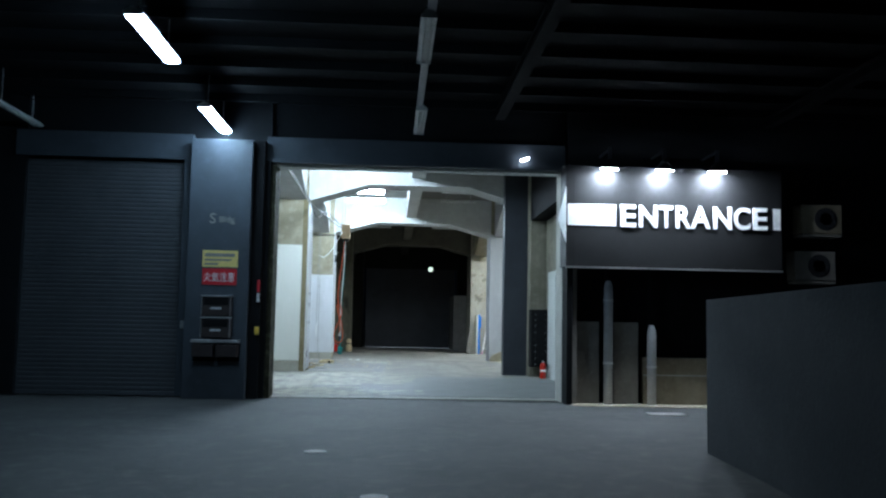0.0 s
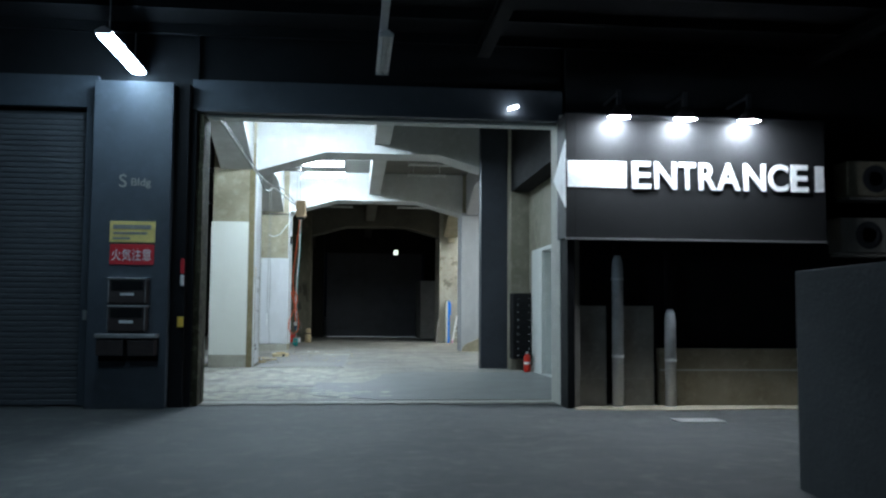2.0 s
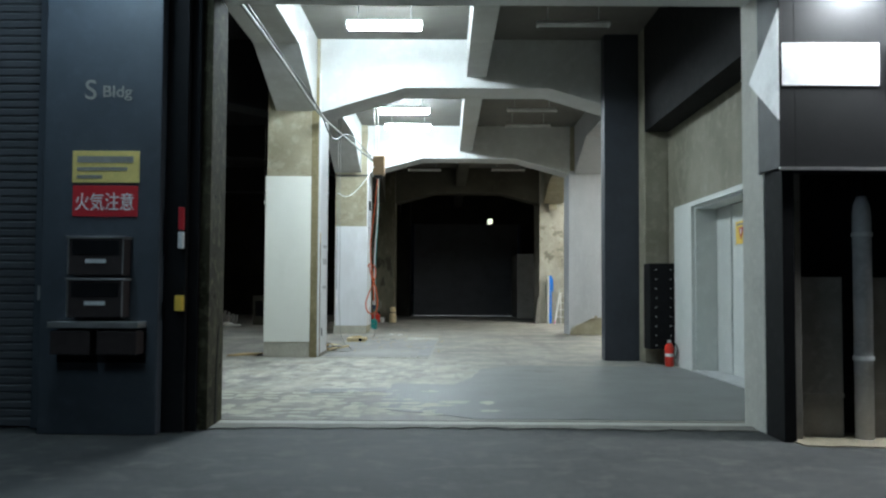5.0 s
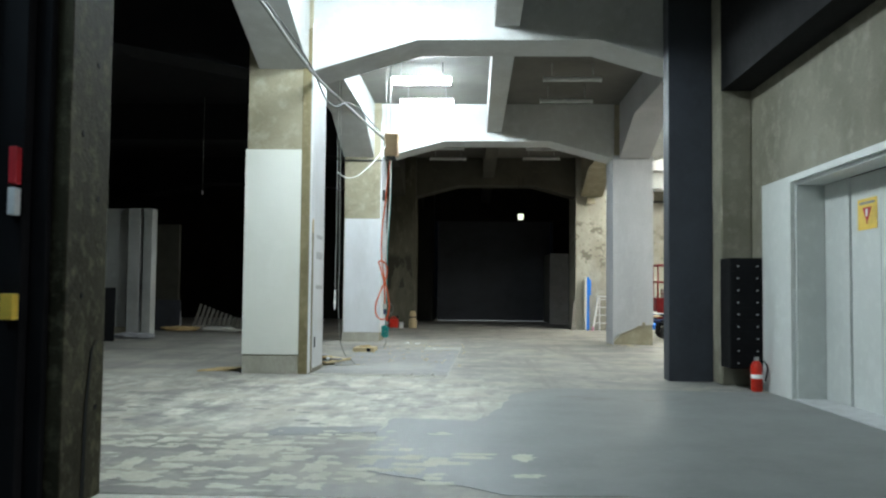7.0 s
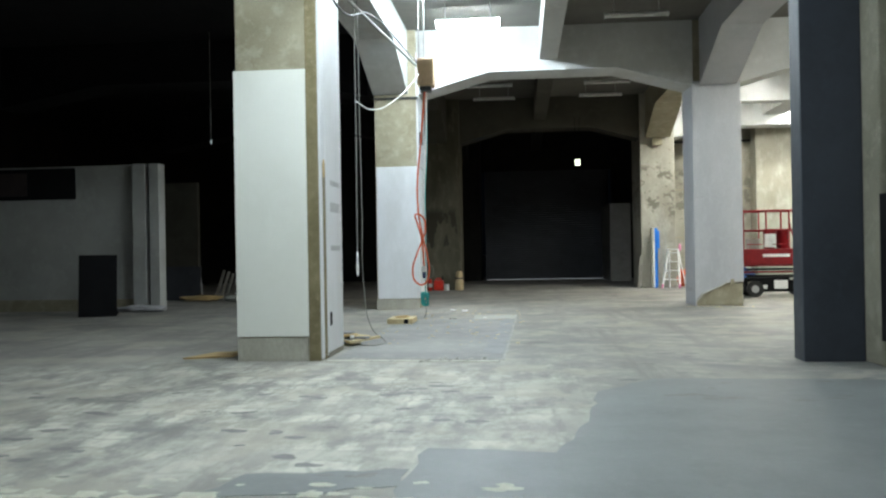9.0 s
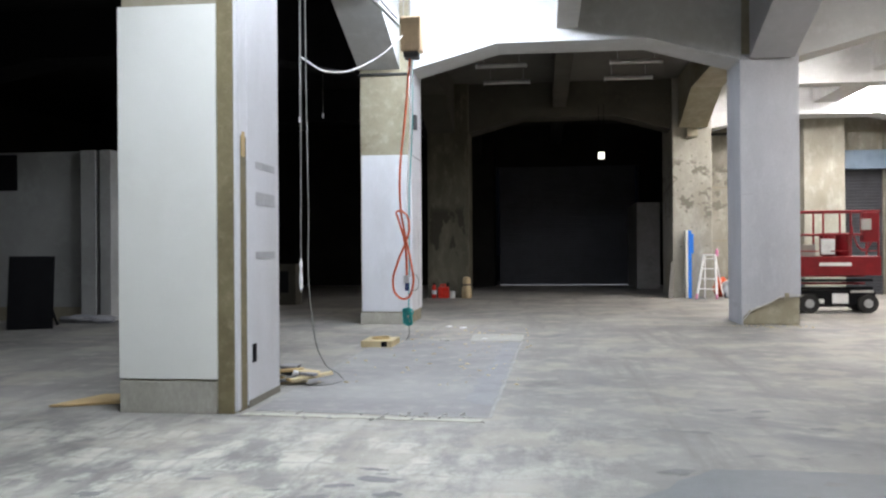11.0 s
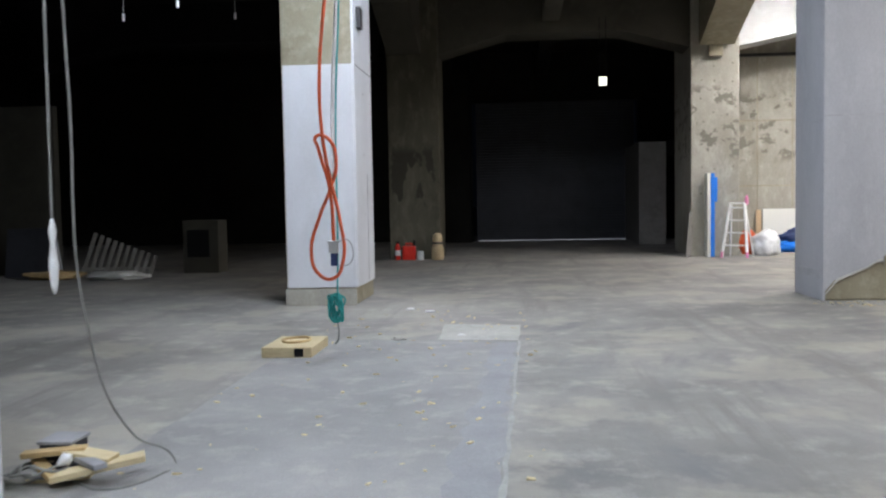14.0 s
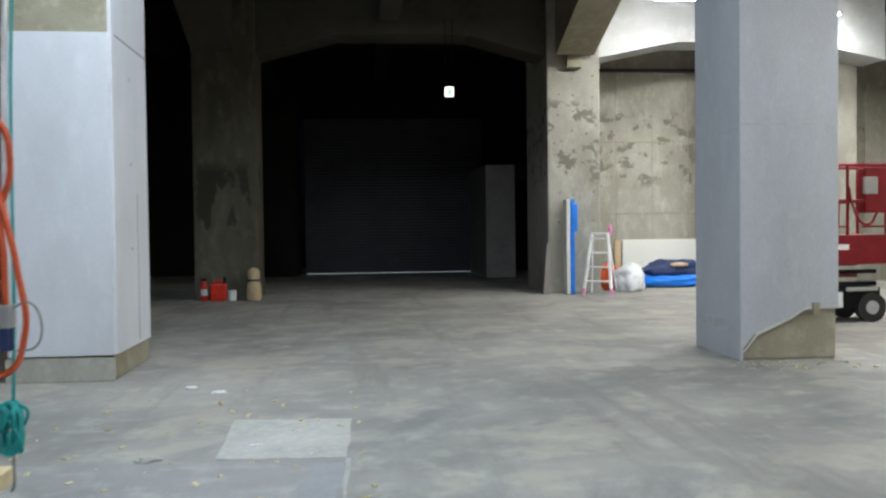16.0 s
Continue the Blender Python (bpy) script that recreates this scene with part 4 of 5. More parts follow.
for y0, y1, d in ((22.84, 23.6, 0.0), (22.03, 22.83, 0.025), (21.23, 22.02, 0.025), (20.75, 21.22, 0.0)):
    part("door_panel", boxed((5.5 + d, 5.57, y0, y1, 0.02, 2.9), bevel=0.006), LIFT_PAINT, door)
surround = structure("lift_surround", prism([(20.15, 0), (20.7, 0), (20.7, 2.945), (23.65, 2.945), (23.65, 0), (24.82, 0), (24.82, 3.03), (20.15, 3.03)], "x", 5.06, 5.12), LIFT_PAINT, "pale grey enamelled surround of the goods lift", "lift surround")
part("reveal", boxed((5.12, 5.5, 23.6, 23.65, 0, 2.945), bevel=0.005), LIFT_PAINT, surround)
part("reveal", boxed((5.12, 5.5, 20.7, 20.75, 0, 2.945), bevel=0.005), LIFT_PAINT, surround)
part("head_reveal", boxed((5.12, 5.5, 20.75, 23.6, 2.9, 2.945), bevel=0.005), LIFT_PAINT, surround)
part("sill", boxed((5.06, 5.56, 20.75, 23.6, 0.002, 0.02)), ZINC, surround, "grey metal door sill")
cp = thing("call_panel", (5.06, 20.23, 1.66), "white lift call panel", "call panel")
part("plate", boxed((-0.02, 0, -0.09, 0.09, -0.17, 0.17), bevel=0.006), WHITE_METAL, cp)
part("button", tubed(((-0.03, 0, 0.04), (-0.02, 0, 0.04), 0.025)), STEEL, cp)
cau = thing("caution_sign", (5.523, 22.36, 2.4), "yellow caution sheet with a red triangle", "sign")
part("sheet", boxed((-0.006, -0.001, -0.26, 0.26, -0.19, 0.19)), YELLOW, cau)
part("triangle", prism([(-0.12, 0.08), (0.12, 0.08), (0, -0.12)], "x", -0.012, -0.007), SIGN_RED, cau, "red triangle pointing down")
part("mark", boxed((-0.016, -0.012, -0.02, 0.02, -0.03, 0.06)), SIGN_WHITE, cau)
part("print_bar", boxed((-0.011, -0.007, -0.2, 0.2, 0.12, 0.15)), PANEL_GREY, cau)
pap = thing("paper_notice", (5.523, 21.56, 2.42), "white paper notice on the lift door", "notice")
part("sheet", boxed((-0.006, -0.001, -0.26, 0.26, -0.19, 0.19)), SIGN_WHITE, pap)
for z in (-0.1, -0.04, 0.02, 0.08):
    part("print_bar", boxed((-0.011, -0.007, -0.16, 0.16, z, z + 0.025)), PANEL_GREY, pap)

cab = thing("letterbox_cabinet", (4.86, 25.15, 0.3), "black letterbox cabinet with small silver latches", "letterbox")
part("body", boxed((-0.26, 0.26, -0.24, 0.25, 0, 1.66), bevel=0.01), BLACK, cab)
for r in range(9):
    d = part("door", boxed((-0.25, 0.25, -0.262, -0.242, 0.02 + 0.181 * r, 0.19 + 0.181 * r), bevel=0.004), BLACK, cab)
    part("latch", boxed((-0.155, -0.125, -0.275, -0.262, 0.08 + 0.181 * r, 0.095 + 0.181 * r)), ZINC, d, "silver latch")
    part("latch", boxed((0.13, 0.16, -0.27, -0.262, 0.08 + 0.181 * r, 0.095 + 0.181 * r)), ZINC, d, "silver latch")

fx = thing("fire_extinguisher", (4.9, 24.62, 0), "red fire extinguisher standing on the floor", "fire extinguisher")
part("cylinder", lathe([(0.07, 0), (0.085, 0.02), (0.085, 0.36), (0.06, 0.42), (0.03, 0.45)]), EXT_RED, fx, smooth=True)
part("valve", boxed((-0.03, 0.03, -0.03, 0.03, 0.45, 0.5), bevel=0.005), STEEL, fx)
part("handle", boxed((-0.12, 0.04, -0.015, 0.015, 0.5, 0.53), bevel=0.005), BLACK, fx)
cord("hose", [(0.03, -0.03, 0.47), (0.12, -0.06, 0.4), (0.1, -0.08, 0.15)], 0.012, BLACK, "black hose", parent=fx)
part("label_band", tubed(((0, 0, 0.19), (0, 0, 0.25), 0.0865), seg=20), SIGN_WHITE, fx, "white label")

# ---- power drop with hose ----
drop = thing("power_drop", (-1.33, 31.85, 0), "hanging tan power box with orange hose loops", "power drop")
part("box", boxed((-0.02, 0.3, -0.2, 0.12, 4.55, 5.08), bevel=0.03), TAN, drop, "tan casing")
part("box_foot", boxed((0.02, 0.24, -0.15, 0.1, 4.46, 4.55), bevel=0.01), CORD_BLACK, drop)
part("hanger", tubed(((0.1, 0, 5.08), (0.1, 0, 6.75), 0.012), ((0.0, 0, 5.08), (0.0, 0, 6.75), 0.008), seg=6), CORD_GREY, drop)
cord("hose", [(0.1, 0, 4.5), (0.02, 0, 3.6), (-0.07, 0, 2.7), (-0.06, 0, 2.15), (0.0, 0, 1.75), (0.1, -0.02, 1.3), (0.12, 0, 0.95), (0.02, 0, 0.76), (-0.12, 0, 0.8), (-0.19, 0, 1.0), (-0.1, 0, 1.35), (0.0, 0.02, 1.6), (0.07, 0, 1.85), (0.0, 0, 2.08), (-0.12, 0, 2.1), (-0.1, 0, 2.0), (0.0, 0.02, 1.6), (0.03, 0, 1.1)], 0.017, ORANGE, "orange rubber hose in loops", parent=drop)
cord("cable", [(0.12, 0.03, 4.5), (0.1, 0.03, 3.4), (0.04, 0.03, 2.4), (0.03, 0.03, 1.1)], 0.017, CORD_WHITE, "pale grey cable", parent=drop)
cord("cable", [(0.13, 0.06, 4.5), (0.12, 0.05, 3.4), (0.07, 0.04, 2.4), (0.06, 0.03, 1.1), (0.05, 0.02, 0.62)], 0.009, TEAL, "teal cable", parent=drop)
part("socket_box", boxed((-0.02, 0.07, -0.04, 0.04, 1.0, 1.12), bevel=0.008), STEEL, drop, "steel socket box")
part("plug", boxed((0.0, 0.06, -0.03, 0.03, 0.88, 1.0), bevel=0.01), NAVY, drop, "blue plug")
cord("cord_loop", [(0.06, 0, 1.1), (0.16, -0.03, 1.13), (0.22, -0.04, 1.02), (0.18, -0.02, 0.9), (0.08, 0, 0.88)], 0.006, CORD_GREY, "thin grey loop", parent=drop)
rng = random.Random(4)
for k in range(12):
    a = k * 0.9
    cord("coil", [(0.04 + 0.1 * math.cos(a + u * 1.571) * (0.8, 0.45)[u % 2] * (0.7 + 0.05 * (k % 6)), 0.06 * math.sin(a + u), 0.48 + 0.13 * math.sin(u * 1.571 + 0.3 * k)) for u in range(4)], 0.009, TEAL, "teal cord coil", parent=drop, cyclic=True)
cord("tail", [(0.05, 0, 0.4), (0.06, -0.02, 0.2), (0.0, 0.1, 0.12)], 0.008, CORD_GREY, "grey tail", parent=drop)
cord("cable_run", [(-1.96, 17.8, 5.05), (-1.96, 22.0, 5.06), (-1.92, 26.0, 5.0), (-1.75, 28.2, 5.0), (-1.36, 31.8, 4.95)], 0.024, CORD_GREY, "grey cable bundle along the beam")
cord("cable_run", [(-1.93, 17.8, 5.12), (-1.94, 22.0, 5.1), (-1.95, 25.9, 5.08), (-1.85, 27.0, 4.75), (-1.7, 28.6, 5.1), (-1.4, 31.7, 5.05)], 0.014, CORD_BLACK, "black cable slung along the beam")
cord("cable_run", [(-1.81, 27.8, 3.62), (-1.72, 28.6, 3.62), (-1.5, 30.4, 4.15), (-1.3, 31.7, 4.8)], 0.01, CORD_WHITE, "white cable slung from the cords to the box")

# pale insulation slab under the hose
slab = thing("timber_tray", (-1.81, 32.2, 0), "pale cut timber block with a rope ring on it", "timber block")
part("block", boxed((-0.22, 0.27, -0.36, 0.36, 0.0, 0.1), bevel=0.008), TIMBER, slab)
part("notch", boxed((0.1, 0.19, -0.364, -0.355, 0.01, 0.09)), BLACK, slab, "dark hand hole")
cord("rope_ring", [(0.02 + 0.13 * math.cos(k * 1.05), 0.05 + 0.17 * math.sin(k * 1.05), 0.108 + 0.006 * (k % 2)) for k in range(6)], 0.014, PLY, "brown rope ring", parent=slab, cyclic=True)

# cords beside the first column
hang = thing("hanging_cord", (-1.82, 27.8, 0), "grey cords hanging with a bunched plug end", "cable")
cord("cord", [(0, 0, 5.9), (0.01, 0, 3.5), (0, 0, 1.4)], 0.0065, CORD_GREY, "grey cord", parent=hang)
part("plug_end", lathe([(0.008, 1.05), (0.018, 1.1), (0.024, 1.2), (0.012, 1.3), (0.02, 1.36), (0.007, 1.42)], 12), CORD_WHITE, hang, "bunched white cord end", True)
cord("cord", [(0.05, 0.05, 5.9), (0.055, 0.05, 3.5), (0.06, 0.1, 2.0), (0.05, 0.2, 0.9), (0.12, 0.55, 0.2), (0.27, 0.72, 0.03), (0.3, 0.45, 0.01), (0.12, 0.2, 0.01), (-0.1, 0.3, 0.015)], 0.0065, CORD_GREY, "long grey cord reaching the floor", parent=hang)
for x, y, z in ((-3.6, 34.0, 3.9), (-4.2, 38.0, 4.6), (-5.2, 36.0, 4.2), (-3.9, 33.0, 4.4), (-6.8, 35.5, 4.1)):
    pc = thing("pull_cord", (x, y, z), "thin hanging pull cord with a pale end", "cord", "pull cords in the dark bay")
    part("cord", tubed(((0, 0, 0.05), (0, 0, 6.75 - z), 0.006), seg=6), CORD_GREY, pc)
    part("knob", tubed(((0, 0, -0.05), (0, 0, 0.05), 0.02)), CORD_WHITE, pc)

pile = thing("rubble_pile", (-2.0, 28.25, 0), "small heap of timber offcuts and wire", "debris")
rng = random.Random(7)
for k in range(6):
    bm = boxed((-0.17, 0.17, -0.035, 0.035, 0, 0.03), bevel=0.004)
    bmesh.ops.transform(bm, matrix=pose(rng.uniform(-0.12, 0.16), rng.uniform(-0.15, 0.2), 0.005 + 0.025 * k, rng.uniform(-6, 6), rng.uniform(-6, 6), rng.uniform(-60, 60)), verts=bm.verts)
    part("offcut", bm, (TIMBER, MARK_GREY, PLY)[k % 3], pile)
for k in range(4):
    cord("wire", [(-0.25 + 0.06 * k + 0.1 * math.cos(u * 1.3 + k), 0.12 * math.sin(u * 1.3 + k) - 0.1, 0.02 + 0.03 * (u % 2) + 0.02 * k) for u in range(5)], 0.008, CORD_GREY, "loose wire", parent=pile, cyclic=True)
bm = boxed((-0.2, -0.02, 0.0, 0.2, 0.0, 0.17), bevel=0.012)
part("casing", bm, SHUTTER_DARK, pile, "dark steel box")
part("casing_lid", boxed((-0.21, -0.01, -0.01, 0.21, 0.17, 0.19), bevel=0.005), MARK_GREY, pile)
bm = boxed((-0.24, 0.24, -0.06, 0.06, 0, 0.035), bevel=0.004)
bmesh.ops.transform(bm, matrix=pose(0.2, -0.12, 0.07, 0, -8, 24), verts=bm.verts)
part("offcut", bm, TIMBER, pile)
bm = boxed((-0.15, 0.15, -0.05, 0.05, 0, 0.03), bevel=0.004)
bmesh.ops.transform(bm, matrix=pose(0.12, -0.05, 0.12, 8, 5, -12), verts=bm.verts)
part("offcut", bm, TIMBER, pile)
bm = bmesh.new()
bmesh.ops.create_icosphere(bm, subdivisions=3, radius=0.035, matrix=Matrix.Translation((0.02, -0.12, 0.13)))
for v in bm.verts:
    v.co += Vector((1, 0.6, 0.5)) * 0.025 * noise.noise(v.co * 22)
part("crumpled_paper", bm, PLASTIC_BAG, pile, "crumpled pale paper")
ply = thing("plywood_sheet", (-3.62, 26.85, 0.01), "brown plywood offcut lying on the floor", "board")
part("board", prism(ragged([(-0.33, -0.38), (0.28, -0.15), (0.3, 0.35), (-0.12, 0.3)], 0.2, 0.015), "z", 0, 0.02), PLY, ply)

# ---- far right corner ----
bl = thing("blue_wrapped_board", (5.11, 45.55, 0), "blue plastic-wrapped board leaning on the column", "board")
bm = boxed((-0.0, 0.1, 0, 0.32, 0, 2.05), bevel=0.01)
part("wrap", bm, BLUE, bl)
part("board", boxed((-0.08, -0.004, 0, 0.32, 0, 2.05), bevel=0.005), WHITE_BOARD, bl, "white board edge")
bm = boxed((0.02, 0.16, -0.015, 0.02, 1.35, 1.95), bevel=0.02)
part("loose_flap", bm, BLUE, bl)
for x, h in ((4.56, 1.1), (4.62, 0.8)):
    pk = thing("dark_plank", (x, 45.62, 0), "dark plank leaning in the shade by the column", "plank", "planks by the column")
    bm = boxed((-0.03, 0.03, 0, 0.22, 0, h), bevel=0.006)
    bmesh.ops.transform(bm, matrix=pose(0, 0, 0.004, -4, 5, 0), verts=bm.verts)
    part("board", bm, PANEL_GREY, pk)

ld = thing("step_ladder", (5.68, 45.3, 0), "white aluminium step ladder with pink-taped feet", "ladder", turn=-28)
for s in (-1, 1):
    part("rail", tubed(((0.30 * s, -0.25, 0.0), (0.17 * s, 0.02, 1.3), 0.036), seg=8), ALUMINIUM, ld)
    part("rear_leg", tubed(((0.28 * s, 0.45, 0.0), (0.16 * s, 0.08, 1.26), 0.022), seg=8), ALUMINIUM, ld)
    part("foot", tubed(((0.305 * s, -0.26, 0.0), (0.29 * s, -0.23, 0.14), 0.036), seg=8), PINK, ld, "pink-taped foot")
for k in range(4):
    z = 0.28 + 0.3 * k
    w = 0.30 - 0.1 * z
    part("step", boxed((-w, w, -0.29 + 0.2 * z, -0.17 + 0.2 * z, z, z + 0.03), bevel=0.005), ALUMINIUM, ld)
part("top_plate", boxed((-0.18, 0.18, -0.05, 0.13, 1.29, 1.325), bevel=0.006), ALUMINIUM, ld)
part("rag", lathe([(0.02, 1.26), (0.05, 1.3), (0.045, 1.42), (0.015, 1.5)], 10), PINK, ld, "pink rag").location = (0.2, 0.1, 0)


def lump(name, place, size, material, label, category, seed, rough=0.25):
    bm = bmesh.new()
    bmesh.ops.create_icosphere(bm, subdivisions=4, radius=1)
    for v in bm.verts:
        n = noise.noise(v.co * 1.7 + Vector((seed, 0, 0))) + 0.5 * noise.noise(v.co * 4.5 + Vector((0, seed, 0))) + 0.25 * abs(noise.noise(v.co * 11))
        v.co *= 1 + rough * n
        v.co = Vector((v.co.x * size[0], v.co.y * size[1], max(0.0, v.co.z + 0.75) * size[2] / 1.75))
    ob = solid(name, bm, material, label, category, smooth=True)
    ob.location = place
    return ob


lump("rubbish_bag", (6.52, 45.95, 0), (0.36, 0.3, 0.62), PLASTIC_BAG, "full clear plastic rubbish bag", "rubbish bag", 3)
lump("orange_sack", (6.25, 46.5, 0), (0.22, 0.2, 0.6), ORANGE, "orange sack behind the rubbish bag", "sack", 5)
lump("blue_tarp", (8.0, 47.25, 0), (0.95, 0.35, 0.3), BLUE, "crumpled blue tarpaulin on the floor", "tarpaulin", 9, 0.35)
lump("navy_sheet", (8.05, 47.35, 0.2), (0.8, 0.28, 0.42), NAVY, "crumpled navy blue moving blanket", "blanket", 12, 0.35)
lump("brown_cloth", (8.1, 47.1, 0.48), (0.22, 0.12, 0.1), TAN, "small tan cloth on the blanket", "cloth", 15)
wb = thing("white_panel", (7.9, 47.75, 0), "white board leaning against the bright wall", "board")
part("board", boxed((-0.95, 0.95, 0, 0.04, 0, 1.12), bevel=0.005), WHITE_BOARD, wb)
pl = thing("timber_board", (6.85, 47.75, 0), "tan timber board on edge by the wall", "board")
part("board", boxed((-0.08, 0.05, 0, 0.05, 0, 1.1), bevel=0.005), TAN, pl)

# ---- scissor lift ----
sl = thing("scissor_lift", (7.45, 39.75, 0), "red parked scissor lift with folded guard rails", "scissor lift")
part("chassis", boxed((-0.85, 0.85, -0.32, 0.32, 0.14, 0.52), bevel=0.03), BLACK, sl, "black chassis")
part("chassis_label", boxed((-0.1, 0.25, -0.33, -0.321, 0.22, 0.45)), SIGN_WHITE, sl)
part("chassis_label", boxed((-0.45, -0.28, -0.33, -0.321, 0.22, 0.32)), SIGN_WHITE, sl)
for x in (-0.62, 0.66):
    for y in (-0.42, 0.3):
        w = part("wheel", tubed(((x, y, 0.22), (x, y + 0.12, 0.22), 0.22), seg=24), RUBBER, sl, "black rubber tyre")
        part("hub", tubed(((x, y - 0.006, 0.22), (x, y + 0.126, 0.22), 0.1), seg=20), SMEAR, w, "pale hub")
for k in range(4):
    part("scissor_arm", boxed((-0.8, 0.8, -0.3 + 0.5 * (k % 2), -0.24 + 0.5 * (k % 2), 0.54 + 0.09 * k, 0.6 + 0.09 * k), bevel=0.01), RED if k % 2 else BLACK, sl)
part("platform", boxed((-0.95, 0.95, -0.4, 0.4, 0.86, 1.3), bevel=0.02), RED, sl, "deep red platform skirt")
part("platform_label", boxed((-0.4, 0.3, -0.412, -0.401, 1.08, 1.16)), SIGN_WHITE, sl, "white bars of print")
for y in (-0.37, 0.37):
    for x in (-0.9, -0.3, 0.3, 0.9):
        part("rail_post", tubed(((x, y, 1.3), (x, y, 2.33), 0.024), seg=8), RED, sl)
    for z in (1.8, 2.33):
        part("guard_rail", tubed(((-0.93, y, z), (0.93, y, z), 0.024), seg=8), RED, sl)
for x in (-0.92, 0.92):
    for z in (1.8, 2.33):
        part("guard_rail", tubed(((x, -0.37, z), (x, 0.37, z), 0.024), seg=8), RED, sl)
part("control_box", boxed((0.55, 0.9, -0.42, -0.2, 1.62, 2.3), bevel=0.03), RED, sl, "red control housing")
part("control_panel", boxed((0.5, 0.72, -0.46, -0.42, 1.9, 2.15), bevel=0.01), STEEL, sl, "steel control panel")
part("manual_box", boxed((-0.35, -0.05, -0.4, -0.3, 1.34, 1.7), bevel=0.02), WHITE_METAL, sl, "white document box")
for x, y in ((-0.12, -0.05), (0.26, 0.1)):
    b = part("bucket", lathe([(0.13, 1.3), (0.16, 1.32), (0.18, 1.82), (0.19, 1.84)], 16), RED, sl, "red bucket", True)
    b.location = (x, y, 0)
part("carton", boxed((-0.72, -0.42, -0.2, 0.1, 1.3, 1.58), bevel=0.01), PANEL_GREY, sl, "grey carton")
part("pump_box", boxed((-0.8, -0.5, -0.36, -0.325, 0.2, 0.42), bevel=0.01), PANEL_GREY, sl)
part("battery_door", boxed((0.3, 0.8, -0.345, -0.325, 0.46, 0.52), bevel=0.006), STEEL, sl)
for x in (-0.62, 0.05, 0.7):
    part("kick_rail", tubed(((x - 0.2, -0.41, 1.42), (x + 0.2, -0.41, 1.42), 0.014), seg=8), RED, sl)
cord("cable", [(0.75, -0.42, 1.65), (0.55, -0.45, 1.45), (0.35, -0.41, 1.75), (0.3, -0.41, 2.0)], 0.02, RED, "red curled cable", parent=sl)

# ---- far left things ----
can = thing("red_can", (-2.35, 45.65, 0), "red fuel can on the floor by the column", "can", "things by the far column")
part("body", boxed((-0.17, 0.17, -0.1, 0.1, 0, 0.36), bevel=0.04), EXT_RED, can)
part("handle", boxed((-0.1, 0.08, -0.02, 0.02, 0.4, 0.44), (-0.1, -0.07, -0.02, 0.02, 0.35, 0.41), (0.05, 0.08, -0.02, 0.02, 0.35, 0.41), bevel=0.008), EXT_RED, can)
part("spout", tubed(((0.12, 0, 0.34), (0.14, 0, 0.5), 0.03)), BLACK, can)
can2 = thing("fire_extinguisher", (-2.65, 45.68, 0), "small red extinguisher with a white label", "fire extinguisher", "things by the far column")
part("cylinder", lathe([(0.06, 0), (0.07, 0.02), (0.07, 0.33), (0.03, 0.42)]), EXT_RED, can2, smooth=True)
part("label_band", tubed(((0, 0, 0.12), (0, 0, 0.25), 0.0715), seg=20), SIGN_WHITE, can2)
part("valve", boxed((-0.05, 0.05, -0.02, 0.02, 0.42, 0.47), bevel=0.005), BLACK, can2)
tin = thing("tin", (-2.07, 45.62, 0), "small pale tin beside the red can", "tin", "things by the far column")
part("body", lathe([(0.09, 0), (0.09, 0.2), (0.085, 0.21)]), WHITE_METAL, tin)
part("lid", tubed(((0, 0, 0.21), (0, 0, 0.225), 0.08)), STEEL, tin)
sack = thing("canvas_sack", (-1.62, 45.6, 0), "upright beige canvas sack with a dark strap", "sack")
part("body", lathe([(0.13, 0), (0.16, 0.04), (0.15, 0.3), (0.11, 0.42), (0.13, 0.52), (0.12, 0.62), (0.05, 0.68)], 16), STRAW, sack, smooth=True)
part("strap", tubed(((0, 0, 0.4), (0, 0, 0.45), 0.125), seg=16), CORD_BLACK, sack)
structure("closet", boxed((4.25, 5.1, 52.0, 55.6, 0, 3.25), bevel=0.01), PANEL_GREY, "grey partition box beside the far shutter", "partition")
structure("partition_door", boxed((5.1, 5.9, 50.6, 52.0, 2.8, 3.25), (5.55, 5.9, 48.3, 52.0, 0, 3.25)), FAR_SHADE, "dark partition over a dark red door", "partition")
structure("door_5", boxed((5.5, 5.55, 48.4, 51.9, 0, 2.8), bevel=0.006), DOOR_RED, "dark red door in the shaded corner", "door")

# ---- dark bay ----
structure("partition_wall", boxed((-18, -9.3, 36.8, 37.0, 0.3, 3.75)), DIM_BOARD, "white partition wall in the dark bay", "wall")
structure("partition_base", boxed((-18, -9.3, 36.72, 37.0, 0, 0.3), bevel=0.01), CONCRETE, "concrete footing of the white partition", "baseboard")
structure("partition_pier", boxed((-9.3, -8.95, 36.6, 37.0, 0, 3.75), (-8.85, -8.6, 36.6, 37.0, 0, 3.75), bevel=0.01), DIM_BOARD, "white pier at the partition's end", "wall")
# Set-back partition and storage box have the bay's shade in their colour.
structure("partition_return", boxed((-12.5, -9.65, 42.0, 42.2, 0.0, 3.7)), CONCRETE_DIM, "dim partition set further back", "wall")
structure("window_1", boxed((-13.4, -10.9, 36.76, 36.81, 2.9, 3.7), bevel=0.01), BLACK, "dark window opening in the white partition", "window")
part("pane", boxed((-13.2, -12.2, 36.74, 36.758, 3.0, 3.6)), BOX_BROWN, bpy.data.objects["window_1"], "dull reddish pane")
bp = thing("black_board", (-9.25, 34.6, 0), "black panel leaning, standing on the floor", "board")
bm = boxed((-0.42, 0.42, -0.03, 0.03, 0, 1.45), bevel=0.006)
